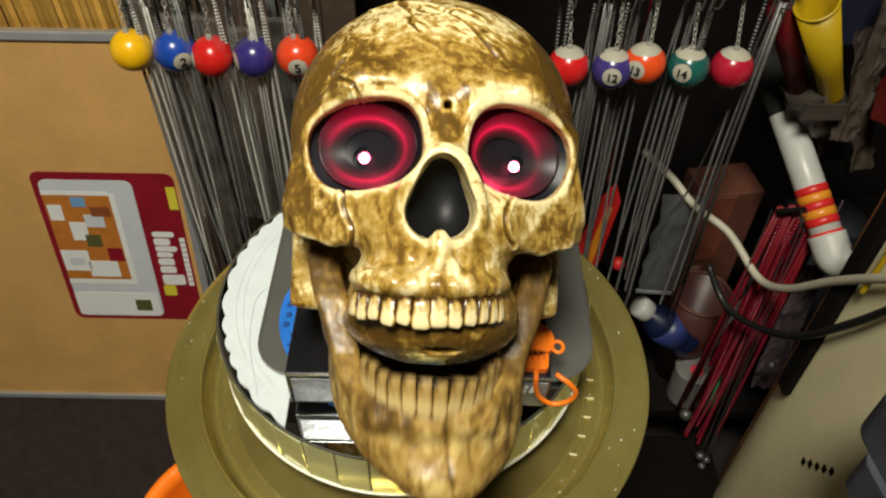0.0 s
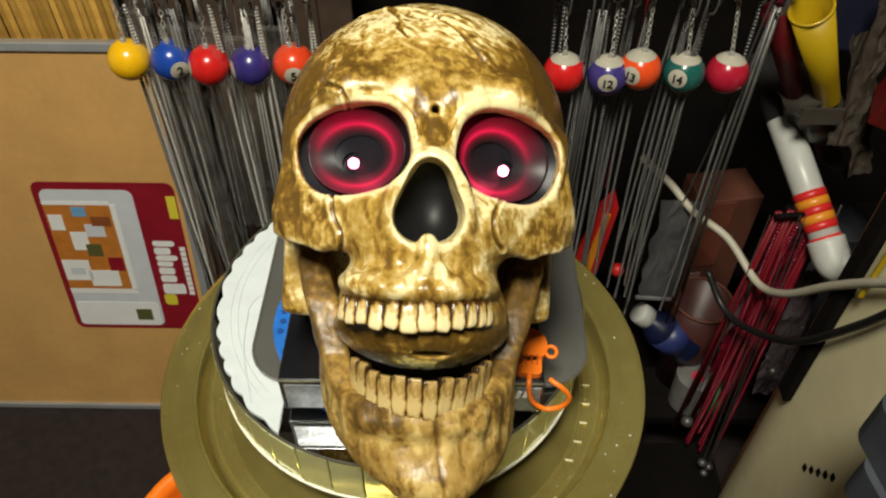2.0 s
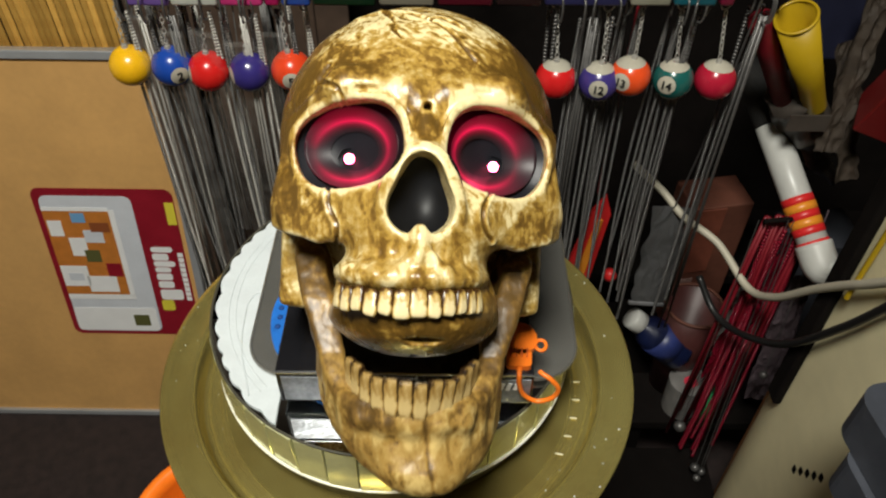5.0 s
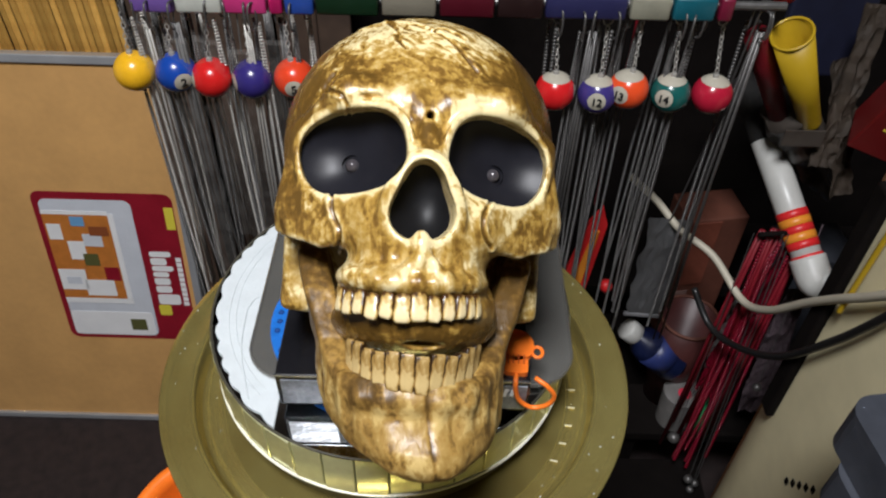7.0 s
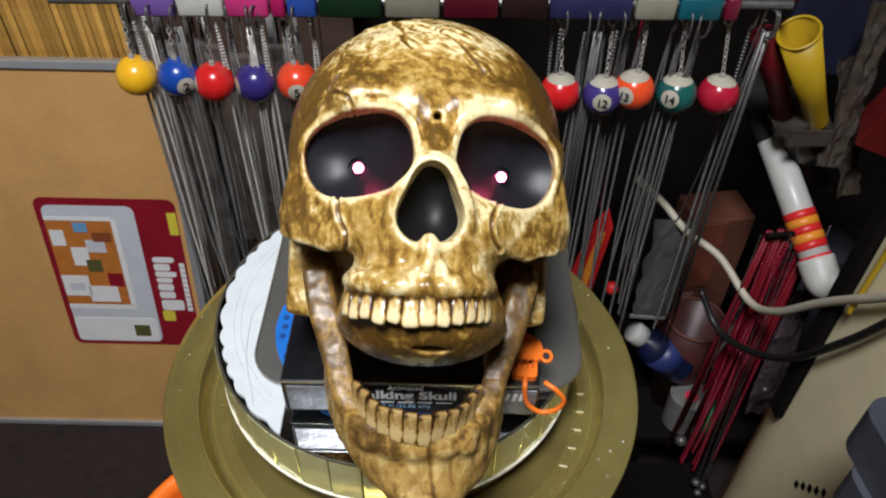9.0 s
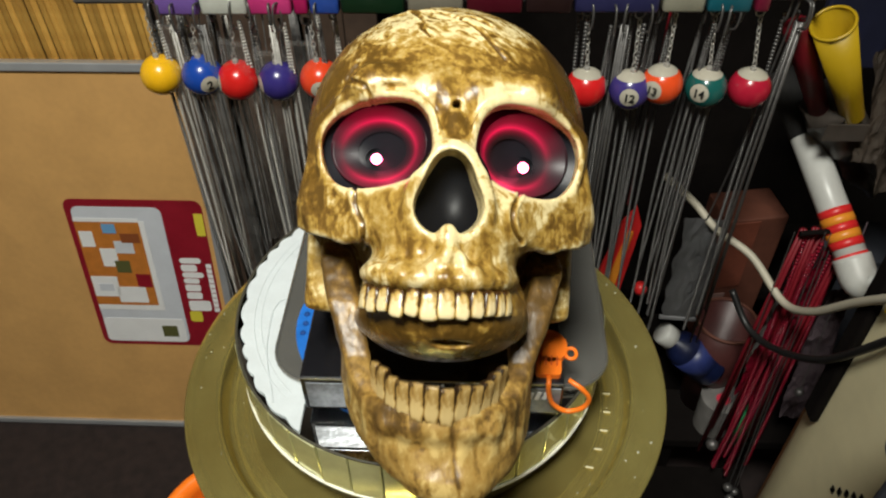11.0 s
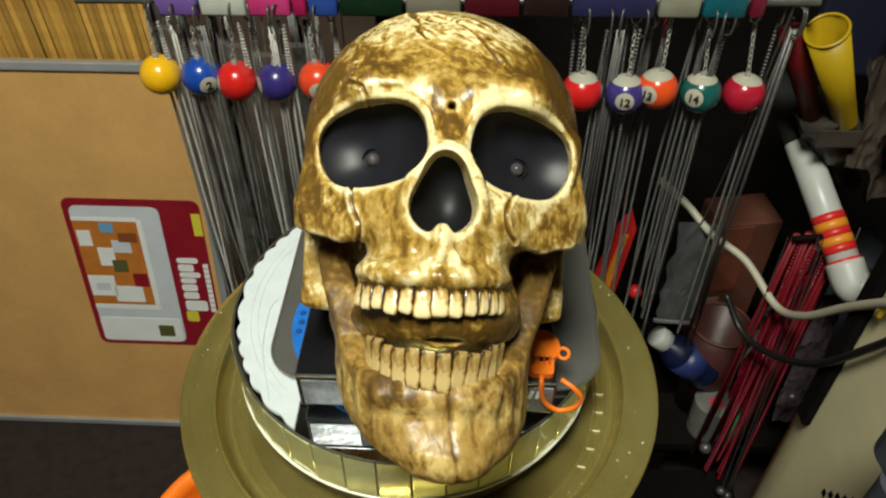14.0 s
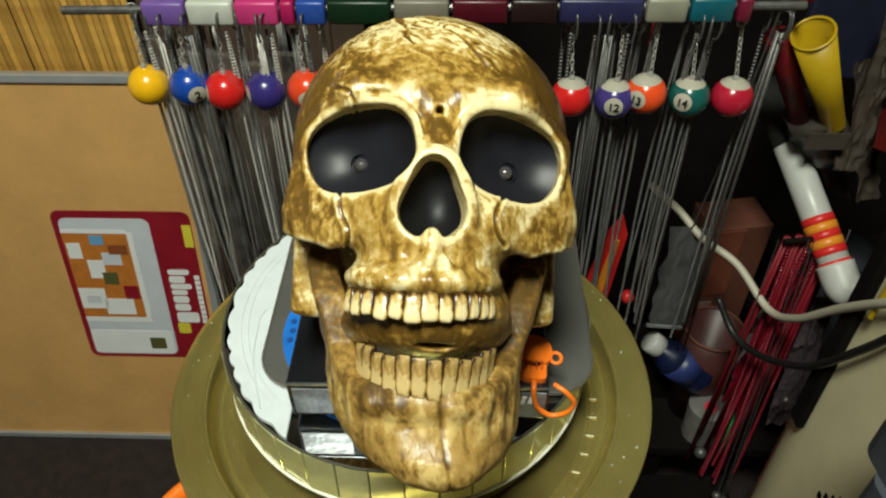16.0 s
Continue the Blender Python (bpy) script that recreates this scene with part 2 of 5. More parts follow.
# lettering and thin trim on the box's front, the blue mat, tray and doily under it
def word(text, size, material, parent, at, name="lettering", wide=1.0, bold=0.0):
    cu = bpy.data.curves.new(name, "FONT")
    cu.body, cu.size, cu.align_x, cu.extrude = text, size, "CENTER", 0.0002
    cu.offset = bold
    tmp = new("tmp", cu)
    dg = bpy.context.evaluated_depsgraph_get()
    me = bpy.data.meshes.new_from_object(tmp.evaluated_get(dg))
    bpy.data.objects.remove(tmp)
    me.materials.clear()
    me.materials.append(material)
    o = new(name, me)
    o.parent = parent
    o.matrix_basis = at @ Matrix.Diagonal((wide, 1, 1, 1))
    return o


FACE_Y = BOX_F - 0.0006
BX = 0.0075
word("Animated", 0.0052, M_INK, product_box, pose(BX, FACE_Y, 0.0822, rx=90))
word("Talking Skull", 0.0100, M_INK, product_box, pose(BX, FACE_Y, 0.0737, rx=90), wide=1.17, bold=0.00030)
for k in range(5):
    part("print_bar", box(0.0092 - 0.001 * (k % 2), 0.0004, 0.0008, (BX - 0.022 + 0.011 * k, FACE_Y, 0.0702)), M_INK, product_box)
word("9 in (22.86 cm)", 0.0046, mat("pale_blue_print", (0.25, 0.55, 0.85), 0.5), product_box, pose(BX, FACE_Y, 0.0652, rx=90))
part("silver_edge", box(BOX_R - BOX_L - 0.001, 0.0008, 0.0009, ((BOX_L + BOX_R) / 2, BOX_F - 0.0002, BOX_Z1 - 0.0003)), mat("silver_foil", (0.62, 0.63, 0.66), 0.2, 0.9), product_box, "worn silver edge")
# pale streaks in the film's colour paint in its sheen
M_SHEEN = mat("film_sheen", (0.30, 0.32, 0.36), 0.42, 0.4, color2=(0.05, 0.05, 0.06), scale=45, bump=0.5, bump_scale=90)
part("film_window", box(0.030, 0.0006, 0.0225, (BOX_L + 0.018, BOX_F - 0.0004, 0.0725), 0.0002), M_SHEEN, product_box, "creased shiny film panel")
part("film_window", box(0.032, 0.0006, 0.0225, (BOX_R - 0.0175, BOX_F - 0.0004, 0.0725), 0.0002), M_SHEEN, product_box, "creased shiny film panel")
for k in range(4):
    part("print_bar", box(0.0022, 0.0005, 0.007 - 0.001 * (k % 2), (BOX_R - 0.022 + 0.004 * k, BOX_F - 0.0009, 0.0775), turn=pose(0, 0, 0, 0, 12)), M_INK, product_box)

blue = thing("blue_foam_mat", "bright blue dimpled foam mat under the black box", "mat")
part("sheet", plate([(0.0 + 0.0805 * math.cos(a), -0.008 + 0.070 * math.sin(a)) for a in np.linspace(0, 2 * math.pi, 64, endpoint=False)], 0.0025, at=pose(0, 0, 0.0554)), M_BLUE, blue)
bm = None
for i in range(8):
    for j in range(2):
        bm = lathe([(0, 0.0012), (0.0016, 0.0009), (0.0021, 0)], 8, bm, pose(-0.0775 + 0.0062 * j + 0.003 * (i % 2) + 0.0025 * abs(i - 3), -0.034 + 0.0078 * i, 0.0579))
part("dimple_row", bm, mat("dark_blue_foam", (0.005, 0.05, 0.22), 0.6), blue)

tray = thing("smoked_tray", "grey smoked mirror tray with rounded corners", "tray")
rim_line = [(x, y, 0.0556) for x, y in round_rect(0.206, 0.168, 0.027, 8, cx=0.0125, cy=0.030)]
part("sheet", plate(round_rect(0.208, 0.170, 0.028, 8, cx=0.0125, cy=0.030), 0.0016, at=pose(0, 0, 0.0538)), M_GREY, tray)
part("rim", tube(rim_line, 0.0008, 6, closed=True), M_GREY, tray, smooth=True)

doily = thing("paper_doily", "white paper doily with a scalloped edge", "doily")
out = []
for k in range(360):
    a = radians(k)
    lobe = 0.0026 * abs(math.sin(a * 21 + 0.8 * math.sin(a * 7))) + 0.0008 * math.sin(a * 5)
    out.append(((0.1160 + lobe) * math.cos(a), (0.1160 + lobe) * math.sin(a)))
# only the part beside and behind the box is covered; the front is cut off along the box
for piece in ([(x, y) for x, y in out if x < -0.0630], [(x, y) for x, y in out[300:] + out[:300] if x > -0.0625 and y > -0.030]):
    part("sheet", plate(piece, 0.0014, at=pose(-0.003, 0.014, 0.0512)), M_WHITE, doily)
part("fold", tube(smooth_line([(-0.100, 0.004, 0.0528), (-0.095, 0.014, 0.0530), (-0.083, 0.014, 0.0528)], 6), 0.0006, 6), M_WHITE, doily)
part("fold", tube(smooth_line([(-0.100, 0.004, 0.0528), (-0.097, -0.03, 0.0530), (-0.085, -0.068, 0.0528)], 6), 0.0006, 6), M_WHITE, doily)

# orange skull charm on the box, its ring hanging over the edge
charm = thing("skull_charm", "flat orange silicone skull charm with a loop strap", "charm", at=pose(0.0755, -0.0510, BOX_Z1, rz=-4) @ Matrix.Scale(0.86, 4))
out = []
for k in range(40):
    a = 2 * math.pi * k / 40
    out.append((0.0125 * math.cos(a), 0.0135 * math.sin(a)))
part("head", plate(out, 0.0045), M_ORANGE, charm)
part("jaw", plate(round_rect(0.0165, 0.014, 0.003, 3, 0.0005, -0.0165), 0.0045), M_ORANGE, charm)
# darker orange bars paint in the shade of the tooth grooves
for k in range(4):
    part("groove_shade", box(0.0011, 0.0072, 0.0012, (-0.005 + 0.0036 * k, -0.0125, 0.0046)), mat("shadow_groove", (0.55, 0.08, 0.005), 0.6), charm)
part("eyelet", tube([(0.0150 + 0.0036 * math.cos(a), -0.0035 + 0.0045 * math.sin(a), 0.0022) for a in np.linspace(0, 2 * math.pi, 16, endpoint=False)], 0.0013, 8, closed=True), M_ORANGE, charm, smooth=True)
strap = smooth_line([(0.001, -0.022, 0.002), (0.001, -0.0285, 0.001), (0.0015, -0.0300, -0.006), (0.005, -0.0305, -0.017), (0.014, -0.0308, -0.0235), (0.024, -0.0306, -0.019),
                     (0.0275, -0.0302, -0.009), (0.022, -0.0296, 0.000), (0.017, -0.0275, 0.0022), (0.014, -0.025, 0.002)], 6)
part("strap", tube(strap, 0.0017, 8), M_ORANGE, charm, smooth=True)

# an orange pail on the floor's clutter below the plate
PAIL_Z = -0.268
pail = thing("orange_pail", "bright orange plastic pail below the gold plate", "pail", at=pose(-0.111, -0.106, PAIL_Z))
part("wall", lathe([(0, 0.0), (0.045, 0.0), (0.060, 0.215), (0.064, 0.220), (0.064, 0.226), (0.058, 0.226), (0.056, 0.215), (0.042, 0.006), (0, 0.006)], 48), M_ORANGE, pail, smooth=True)
crate = thing("storage_crate", "dark brown wooden crate on the carpet", "crate", at=pose(-0.16, -0.12, FLOOR_Z))
part("body", box(0.2, 0.2, PAIL_Z - FLOOR_Z, (0, 0, (PAIL_Z - FLOOR_Z) / 2), 0.004), M_STOOL, crate)
part("lid", box(0.205, 0.205, 0.012, (0, 0, PAIL_Z - FLOOR_Z - 0.0062), 0.003), M_STOOL, crate)

# raised rings pressed into the doily
for k, rr in enumerate((0.109, 0.1045)):
    part("pressed_ring", tube([(-0.003 + rr * math.cos(a), 0.014 + rr * math.sin(a), 0.0526) for a in np.linspace(radians(112), radians(226), 60)], 0.0005, 6), M_WHITE, doily)

# the lamp that lights the table hangs over the viewer's shoulder
pend = thing("pendant_lamp", "white enamel pendant lamp hanging from the ceiling", "lamp", at=pose(-0.10, -0.54, 1.422))
part("shade", lathe([(0.19, 0.0), (0.185, 0.03), (0.10, 0.10), (0.03, 0.13), (0.028, 0.127), (0.095, 0.096), (0.181, 0.028), (0.187, 0.0)], 40, closed=True), M_WHITE, pend, smooth=True)
part("cord", tube([(0, 0, 0.128), (0, 0, FLOOR_Z + 2.5 - 1.422)], 0.004, 8), M_BLACK, pend)
# ---- the talking skull: moulded as a solid of blended forms, then skinned ----
MM = 0.001


def ell(P, c, r):
    x, y, z = (P[0] - c[0]) / r[0], (P[1] - c[1]) / r[1], (P[2] - c[2]) / r[2]
    k0 = np.sqrt(x * x + y * y + z * z)
    k1 = np.sqrt((x / r[0]) ** 2 + (y / r[1]) ** 2 + (z / r[2]) ** 2) + 1e-6
    return k0 * (k0 - 1) / k1


def rod(P, a, b, ra, rb):
    a, b = np.array(a, np.float32), np.array(b, np.float32)
    d = b - a
    h = np.clip(((P[0] - a[0]) * d[0] + (P[1] - a[1]) * d[1] + (P[2] - a[2]) * d[2]) / float(d @ d), 0, 1)
    q = np.sqrt((P[0] - a[0] - h * d[0]) ** 2 + (P[1] - a[1] - h * d[1]) ** 2 + (P[2] - a[2] - h * d[2]) ** 2)
    return q - (ra + (rb - ra) * h)


def join(a, b, k):
    h = np.clip(0.5 + 0.5 * (b - a) / k, 0, 1)
    return b + (a - b) * h - k * h * (1 - h)


def cut(a, b, k):
    return -join(-a, b, k)


def skin(field, lo, step):
    """The zero surface of a sampled solid: one vertex in each cell that the surface crosses, one quad across each edge."""
    s = field < 0
    n = np.array(field.shape) - 1
    acc = np.zeros((*n, 3), np.float32)
    cnt = np.zeros(n, np.float32)
    corner = lambda f, o: f[o[0]:o[0] + n[0], o[1]:o[1] + n[1], o[2]:o[2] + n[2]]
    offs = [(i, j, k) for i in (0, 1) for j in (0, 1) for k in (0, 1)]
    for o in offs:
        for ax in range(3):
            if o[ax] == 0:
                o2 = tuple(o[q] + (q == ax) for q in range(3))
                a, b = corner(field, o), corner(field, o2)
                hit = (a < 0) != (b < 0)
                t = np.where(hit, a / np.where(hit, a - b, 1), 0)
                for q in range(3):
                    acc[..., q] += np.where(hit, o[q] + (t if q == ax else 0), 0)
                cnt += hit
    used = cnt > 0
    index = -np.ones(n, np.int64)
    index[used] = np.arange(int(used.sum()))
    cell = np.argwhere(used)
    verts = (cell + acc[used] / cnt[used][:, None]) * step + np.array(lo)
    quads = []
    for ax in range(3):
        u, v = (ax + 1) % 3, (ax + 2) % 3
        a = s[tuple(slice(0, -1) if q == ax else slice(1, -1) for q in range(3))]
        b = s[tuple(slice(1, None) if q == ax else slice(1, -1) for q in range(3))]
        for flip, mask in ((False, a & ~b), (True, ~a & b)):
            c = np.argwhere(mask)
            c[:, u] += 1
            c[:, v] += 1
            ring = []
            for du, dv in ((1, 1), (0, 1), (0, 0), (1, 0)):
                w = c.copy()
                w[:, u] -= du
                w[:, v] -= dv
                ring.append(index[w[:, 0], w[:, 1], w[:, 2]])
            q = np.stack(ring, 1)
            quads.append(q[:, ::-1] if flip else q)
    quads = np.concatenate(quads)
    quads = quads[(quads >= 0).all(1)]
    return verts, quads


def grid(lo, hi, step):
    return np.meshgrid(*[np.arange(a, b, step, dtype=np.float32) for a, b in zip(lo, hi)], indexing="ij")


def line_gap(x, z, pts):
    """Distance in the face's plane from a polyline."""
    best = np.full(x.shape, 1e3, np.float32)
    for (ax, az), (bx, bz) in zip(pts, pts[1:]):
        dx, dz = bx - ax, bz - az
        h = np.clip(((x - ax) * dx + (z - az) * dz) / (dx * dx + dz * dz), 0, 1)
        best = np.minimum(best, np.hypot(x - ax - h * dx, z - az - h * dz))
    return best


def smooth_mesh(verts, quads, rounds):
    for _ in range(rounds):
        acc, cnt = np.zeros_like(verts), np.zeros(len(verts))
        for i in range(4):
            for j in (1, 3):
                np.add.at(acc, quads[:, i], verts[quads[:, (i + j) % 4]])
            cnt += 2 * np.bincount(quads[:, i], minlength=len(verts))
        verts = 0.5 * verts + 0.5 * acc / np.maximum(cnt, 1)[:, None]
    return verts


def normals_of(verts, quads):
    f = np.cross(verts[quads[:, 2]] - verts[quads[:, 0]], verts[quads[:, 3]] - verts[quads[:, 1]])
    n = np.zeros_like(verts)
    for i in range(4):
        np.add.at(n, quads[:, i], f)
    return n / (np.linalg.norm(n, axis=1)[:, None] + 1e-9)


def face_mesh(name, verts, quads, material, brush, origin=(0, 0, 0)):
    me = bpy.data.meshes.new(name)
    v = ((verts - np.array(origin)) * MM).astype(np.float32)
    me.vertices.add(len(v))
    me.vertices.foreach_set("co", v.ravel())
    me.loops.add(quads.size)
    me.loops.foreach_set("vertex_index", quads.ravel().astype(np.int32))
    me.polygons.add(len(quads))
    me.polygons.foreach_set("loop_start", np.arange(0, quads.size, 4, dtype=np.int32))
    me.polygons.foreach_set("use_smooth", np.ones(len(quads), bool))
    at = me.attributes.new("brush", "FLOAT", "POINT")
    at.data.foreach_set("value", brush.astype(np.float32))
    me.materials.append(material)
    me.update(calc_edges=True)
    me.validate()
    return me


def bone_material(name, light, mid, dark, rough=0.34):
    """Brown-washed ivory plastic: cream where the brush touched raised edges, brown wash streaked between."""
    m = mat(name, mid, rough)
    nt = m.node_tree
    b = nt.nodes["Principled BSDF"]
    tc = nt.nodes.new("ShaderNodeTexCoord")
    br = nt.nodes.new("ShaderNodeAttribute")
    br.attribute_name = "brush"

    def noise_of(scale, detail, distort=0.0, stretch=None):
        n = nt.nodes.new("ShaderNodeTexNoise")
        n.inputs["Scale"].default_value, n.inputs["Detail"].default_value, n.inputs["Distortion"].default_value = scale, detail, distort
        if stretch:
            mp = nt.nodes.new("ShaderNodeMapping")
            mp.inputs["Scale"].default_value = stretch
            nt.links.new(tc.outputs["Object"], mp.inputs["Vector"])
            nt.links.new(mp.outputs["Vector"], n.inputs["Vector"])
        else:
            nt.links.new(tc.outputs["Object"], n.inputs["Vector"])
        return n.outputs["Fac"]

    def calc(op, a, c, d=None):
        n = nt.nodes.new("ShaderNodeMath")
        n.operation = op
        for i, x in enumerate((a, c, d)):
            if x is None:
                continue
            if isinstance(x, (int, float)):
                n.inputs[i].default_value = x
            else:
                nt.links.new(x, n.inputs[i])
        return n.outputs[0]

    patches = noise_of(19, 4, 0.6)
    busy = calc("MINIMUM", calc("MAXIMUM", calc("MULTIPLY_ADD", noise_of(31, 3, 0.5), 4.0, -1.0), 0.78), 1.35)
    mottle = noise_of(95, 10, 1.4, (1.0, 0.9, 0.75))
    grain = noise_of(330, 8, 0.6)

    def strokes_of(scale, stretch, turn):
        mp = nt.nodes.new("ShaderNodeMapping")
        mp.vector_type = "TEXTURE"
        mp.inputs["Scale"].default_value, mp.inputs["Rotation"].default_value = stretch, [radians(q) for q in turn]
        n = nt.nodes.new("ShaderNodeTexNoise")
        n.inputs["Scale"].default_value, n.inputs["Detail"].default_value, n.inputs["Distortion"].default_value = scale, 10, 1.0
        nt.links.new(tc.outputs["Object"], mp.inputs["Vector"])
        nt.links.new(mp.outputs["Vector"], n.inputs["Vector"])
        return n.outputs["Fac"]

    # dry-brush strokes one way on the crown, down the face below it
    sep = nt.nodes.new("ShaderNodeSeparateXYZ")
    nt.links.new(tc.outputs["Object"], sep.inputs[0])
    crown = calc("MINIMUM", calc("MAXIMUM", calc("MULTIPLY_ADD", sep.outputs["Z"], 24.0, -1.45), 0.0), 1.0)
    busy = calc("MAXIMUM", busy, calc("MULTIPLY", crown, 1.05))
    across, down = strokes_of(210, (1.8, 1.2, 0.8), (0, 28, 0)), strokes_of(150, (0.7, 0.9, 2.2), (0, -10, 0))
    mix = nt.nodes.new("ShaderNodeMix")
    nt.links.new(crown, mix.inputs[0])
    nt.links.new(down, mix.inputs[2])
    nt.links.new(across, mix.inputs[3])
    streaks = mix.outputs[0]
    f = calc("MULTIPLY_ADD", calc("SUBTRACT", patches, 0.5), 1.55, br.outputs["Fac"])
    f = calc("MULTIPLY_ADD", calc("SUBTRACT", mottle, 0.5), calc("MULTIPLY", busy, 1.45), f)
    f = calc("MULTIPLY_ADD", calc("SUBTRACT", streaks, 0.5), calc("MULTIPLY", busy, calc("MULTIPLY_ADD", crown, 1.7, 1.1)), f)
    f = calc("MULTIPLY_ADD", calc("SUBTRACT", grain, 0.5), calc("MULTIPLY", busy, 0.9), f)
    f = calc("MULTIPLY_ADD", f, 0.70, 0.295)
    rp = nt.nodes.new("ShaderNodeValToRGB")
    el = rp.color_ramp.elements
    el[0].position, el[0].color = 0.0, (*(0.6 * q for q in dark), 1)
    el[1].position, el[1].color = 0.81, (*light, 1)
    for at, tone in ((0.17, dark), (0.36, mid), (0.50, tuple(0.75 * a + 0.25 * c for a, c in zip(mid, light))), (0.605, tuple(0.25 * a + 0.75 * c for a, c in zip(mid, light)))):
        e = el.new(at)
        e.color = (*tone, 1)
    nt.links.new(f, rp.inputs["Fac"])
    nt.links.new(rp.outputs["Color"], b.inputs["Base Color"])
    bp = nt.nodes.new("ShaderNodeBump")
    bp.inputs["Strength"].default_value, bp.inputs["Distance"].default_value = 0.4, 0.0010
    nt.links.new(calc("MULTIPLY_ADD", grain, 0.15, calc("MULTIPLY_ADD", mottle, 0.5, streaks)), bp.inputs["Height"])
    nt.links.new(bp.outputs["Normal"], b.inputs["Normal"])
    nt.links.new(calc("MULTIPLY_ADD", mottle, -0.25, rough + 0.14), b.inputs["Roughness"])
    return m


M_BONE = bone_material("antique_bone_plastic", (0.82, 0.69, 0.37), (0.40, 0.248, 0.048), (0.185, 0.098, 0.016), 0.27)
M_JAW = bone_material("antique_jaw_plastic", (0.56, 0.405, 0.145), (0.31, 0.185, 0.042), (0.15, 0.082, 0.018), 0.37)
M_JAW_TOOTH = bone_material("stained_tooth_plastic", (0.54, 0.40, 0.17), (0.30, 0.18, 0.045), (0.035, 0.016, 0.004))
M_TOOTH = bone_material("ivory_tooth_plastic", (0.76, 0.63, 0.35), (0.46, 0.30, 0.08), (0.07, 0.03, 0.006), 0.25)
M_SOCKET = mat("smoked_black_plastic", (0.012, 0.012, 0.016), 0.34, var=0.2, scale=60, spec=0.17)

STEP = 1.0
lo, hi = (-80, -96, -56), (80, 128, 132)
X, Y, Z = grid(lo, hi, STEP)
P = (np.abs(X), Y, Z)
# brain case, broad base and flat seat
f = ell(P, (0, 33, 51), (73.5, 88, 72))
f = join(f, ell(P, (0, 26, 64), (66, 73, 56)), 12)
f = join(f, ell(P, (0, 58, -4), (73, 56, 46)), 10)
# temples pinch in behind the brow
f = cut(f, ell(P, (84, -28, 34), (20, 32, 34)), 16)
# upper face
f = join(f, ell(P, (0, -14, 34), (56, 40, 34)), 10)
f = join(f, rod(P, (9, -49, 66), (36, -44, 69), 9, 8), 9)
f = join(f, rod(P, (36, -44, 69), (58, -22, 52), 8, 6), 8)
f = join(f, rod(P, (58, -22, 52), (62, -22, 16), 6.5, 8), 6)
# cheek bones and arches, cut to a sharp lower edge
cheek = rod(P, (26, -52, 14), (46, -42, 10), 11, 12)
cheek = join(cheek, ell(P, (52, -32, 9), (13, 10, 13)), 6)
cheek = join(cheek, rod(P, (62, -22, 10), (67, 16, 12), 6.5, 6), 5)
cheek = join(cheek, rod(P, (38, -44, 22), (58, -27, 22), 8, 9), 8)
cheek = -join(-cheek, (Y + 53 - 0.72 * (P[0] - 38)) * 0.8, 3)
cheek = join(cheek, rod(P, (60, -28, 5), (68, -23, 6), 4, 1.6), 3)
edge = np.interp(P[0], [16, 28, 40, 52, 66], [-60, -24, -6, 0, 2.5])
cheek = -join(-cheek, -(edge - Z), 1.0)
f = join(f, cheek, 6)
# upper jaw and tooth ridge
f = join(f, ell(P, (0, -42, 4), (33, 32, 34)), 9)
f = join(f, ell((np.abs(X + 3), Y, Z), (0, -50, -14), (35, 31.5, 10.5)), 5)
f = join(f, rod(P, (0, -52, 58), (0, -62, 42), 7, 6), 6)
# palate block under the teeth
f = join(f, ell(P, (0, -22, -29), (43, 54, 25)), 3)
f = cut(f, ell((X, Y, Z), (3, -74, -41), (11, 12, 1.7)), 1.0)
# hollow under the cheek
f = cut(f, ell(P, (52, -34, -21), (16, 28, 19)), 4)
f = cut(f, ell(P, (52, -4, -20), (13, 26, 20)), 4)
# square mastoid lobes behind the jaw
bx, by, bz = np.abs(P[0] - 57.5) - 6.5, np.abs(Y - 33) - 15, np.abs(Z + 12) - 20
lobe = np.sqrt(np.maximum(bx, 0) ** 2 + np.maximum(by, 0) ** 2 + np.maximum(bz, 0) ** 2) + np.minimum(np.maximum(np.maximum(bx, by), bz), 0) - 5.5
lobe = np.maximum(lobe, (-Z - 40 + 0.25 * (P[0] - 50)))
f = join(f, lobe, 4)
# raised rim of the nose, then its opening
PN = (np.abs(X + 1.5), Y, Z)
pear = join(ell(PN, (0, -72, 15.0), (14.2, 40, 12)), ell(PN, (0, -68, 25), (9.6, 40, 13.5)), 7)
rim_n = np.maximum(np.abs(pear - 2.6) - 2.6, ell(P, (0, -58, 22), (26, 18.5, 30)))
f = join(f, rim_n, 3.0)
f = cut(f, np.maximum(pear, Y + 50), 1.6)
f = join(f, rod((X, Y, Z), (-1.5, -73, 5.5), (-2, -77, -5), 3.4, 2.4), 5)
f = join(f, rod(P, (2, -77, -3), (12, -76, -14), 1.6, 2.0), 4)
# eye openings, a little drooped at the outside
ax, az = P[0] - 34, Z - 42.5
ca, sa = math.cos(radians(-13)), math.sin(radians(-13))
ex, ez = (ax * ca + az * sa) / 24.5, (-ax * sa + az * ca) / 19.0
eye_out = (np.abs(ex) ** 2.5 + np.abs(ez) ** 2.5) ** (1 / 2.5)
eye_gap = (eye_out - 1) * 20
f = join(f, np.maximum(np.abs(eye_gap - 1.4) - 1.6, np.abs(Y + 44 - 0.55 * (P[0] - 34)) - 6), 2.2)
f = cut(f, np.maximum(eye_gap, Y + 8), 1.2)
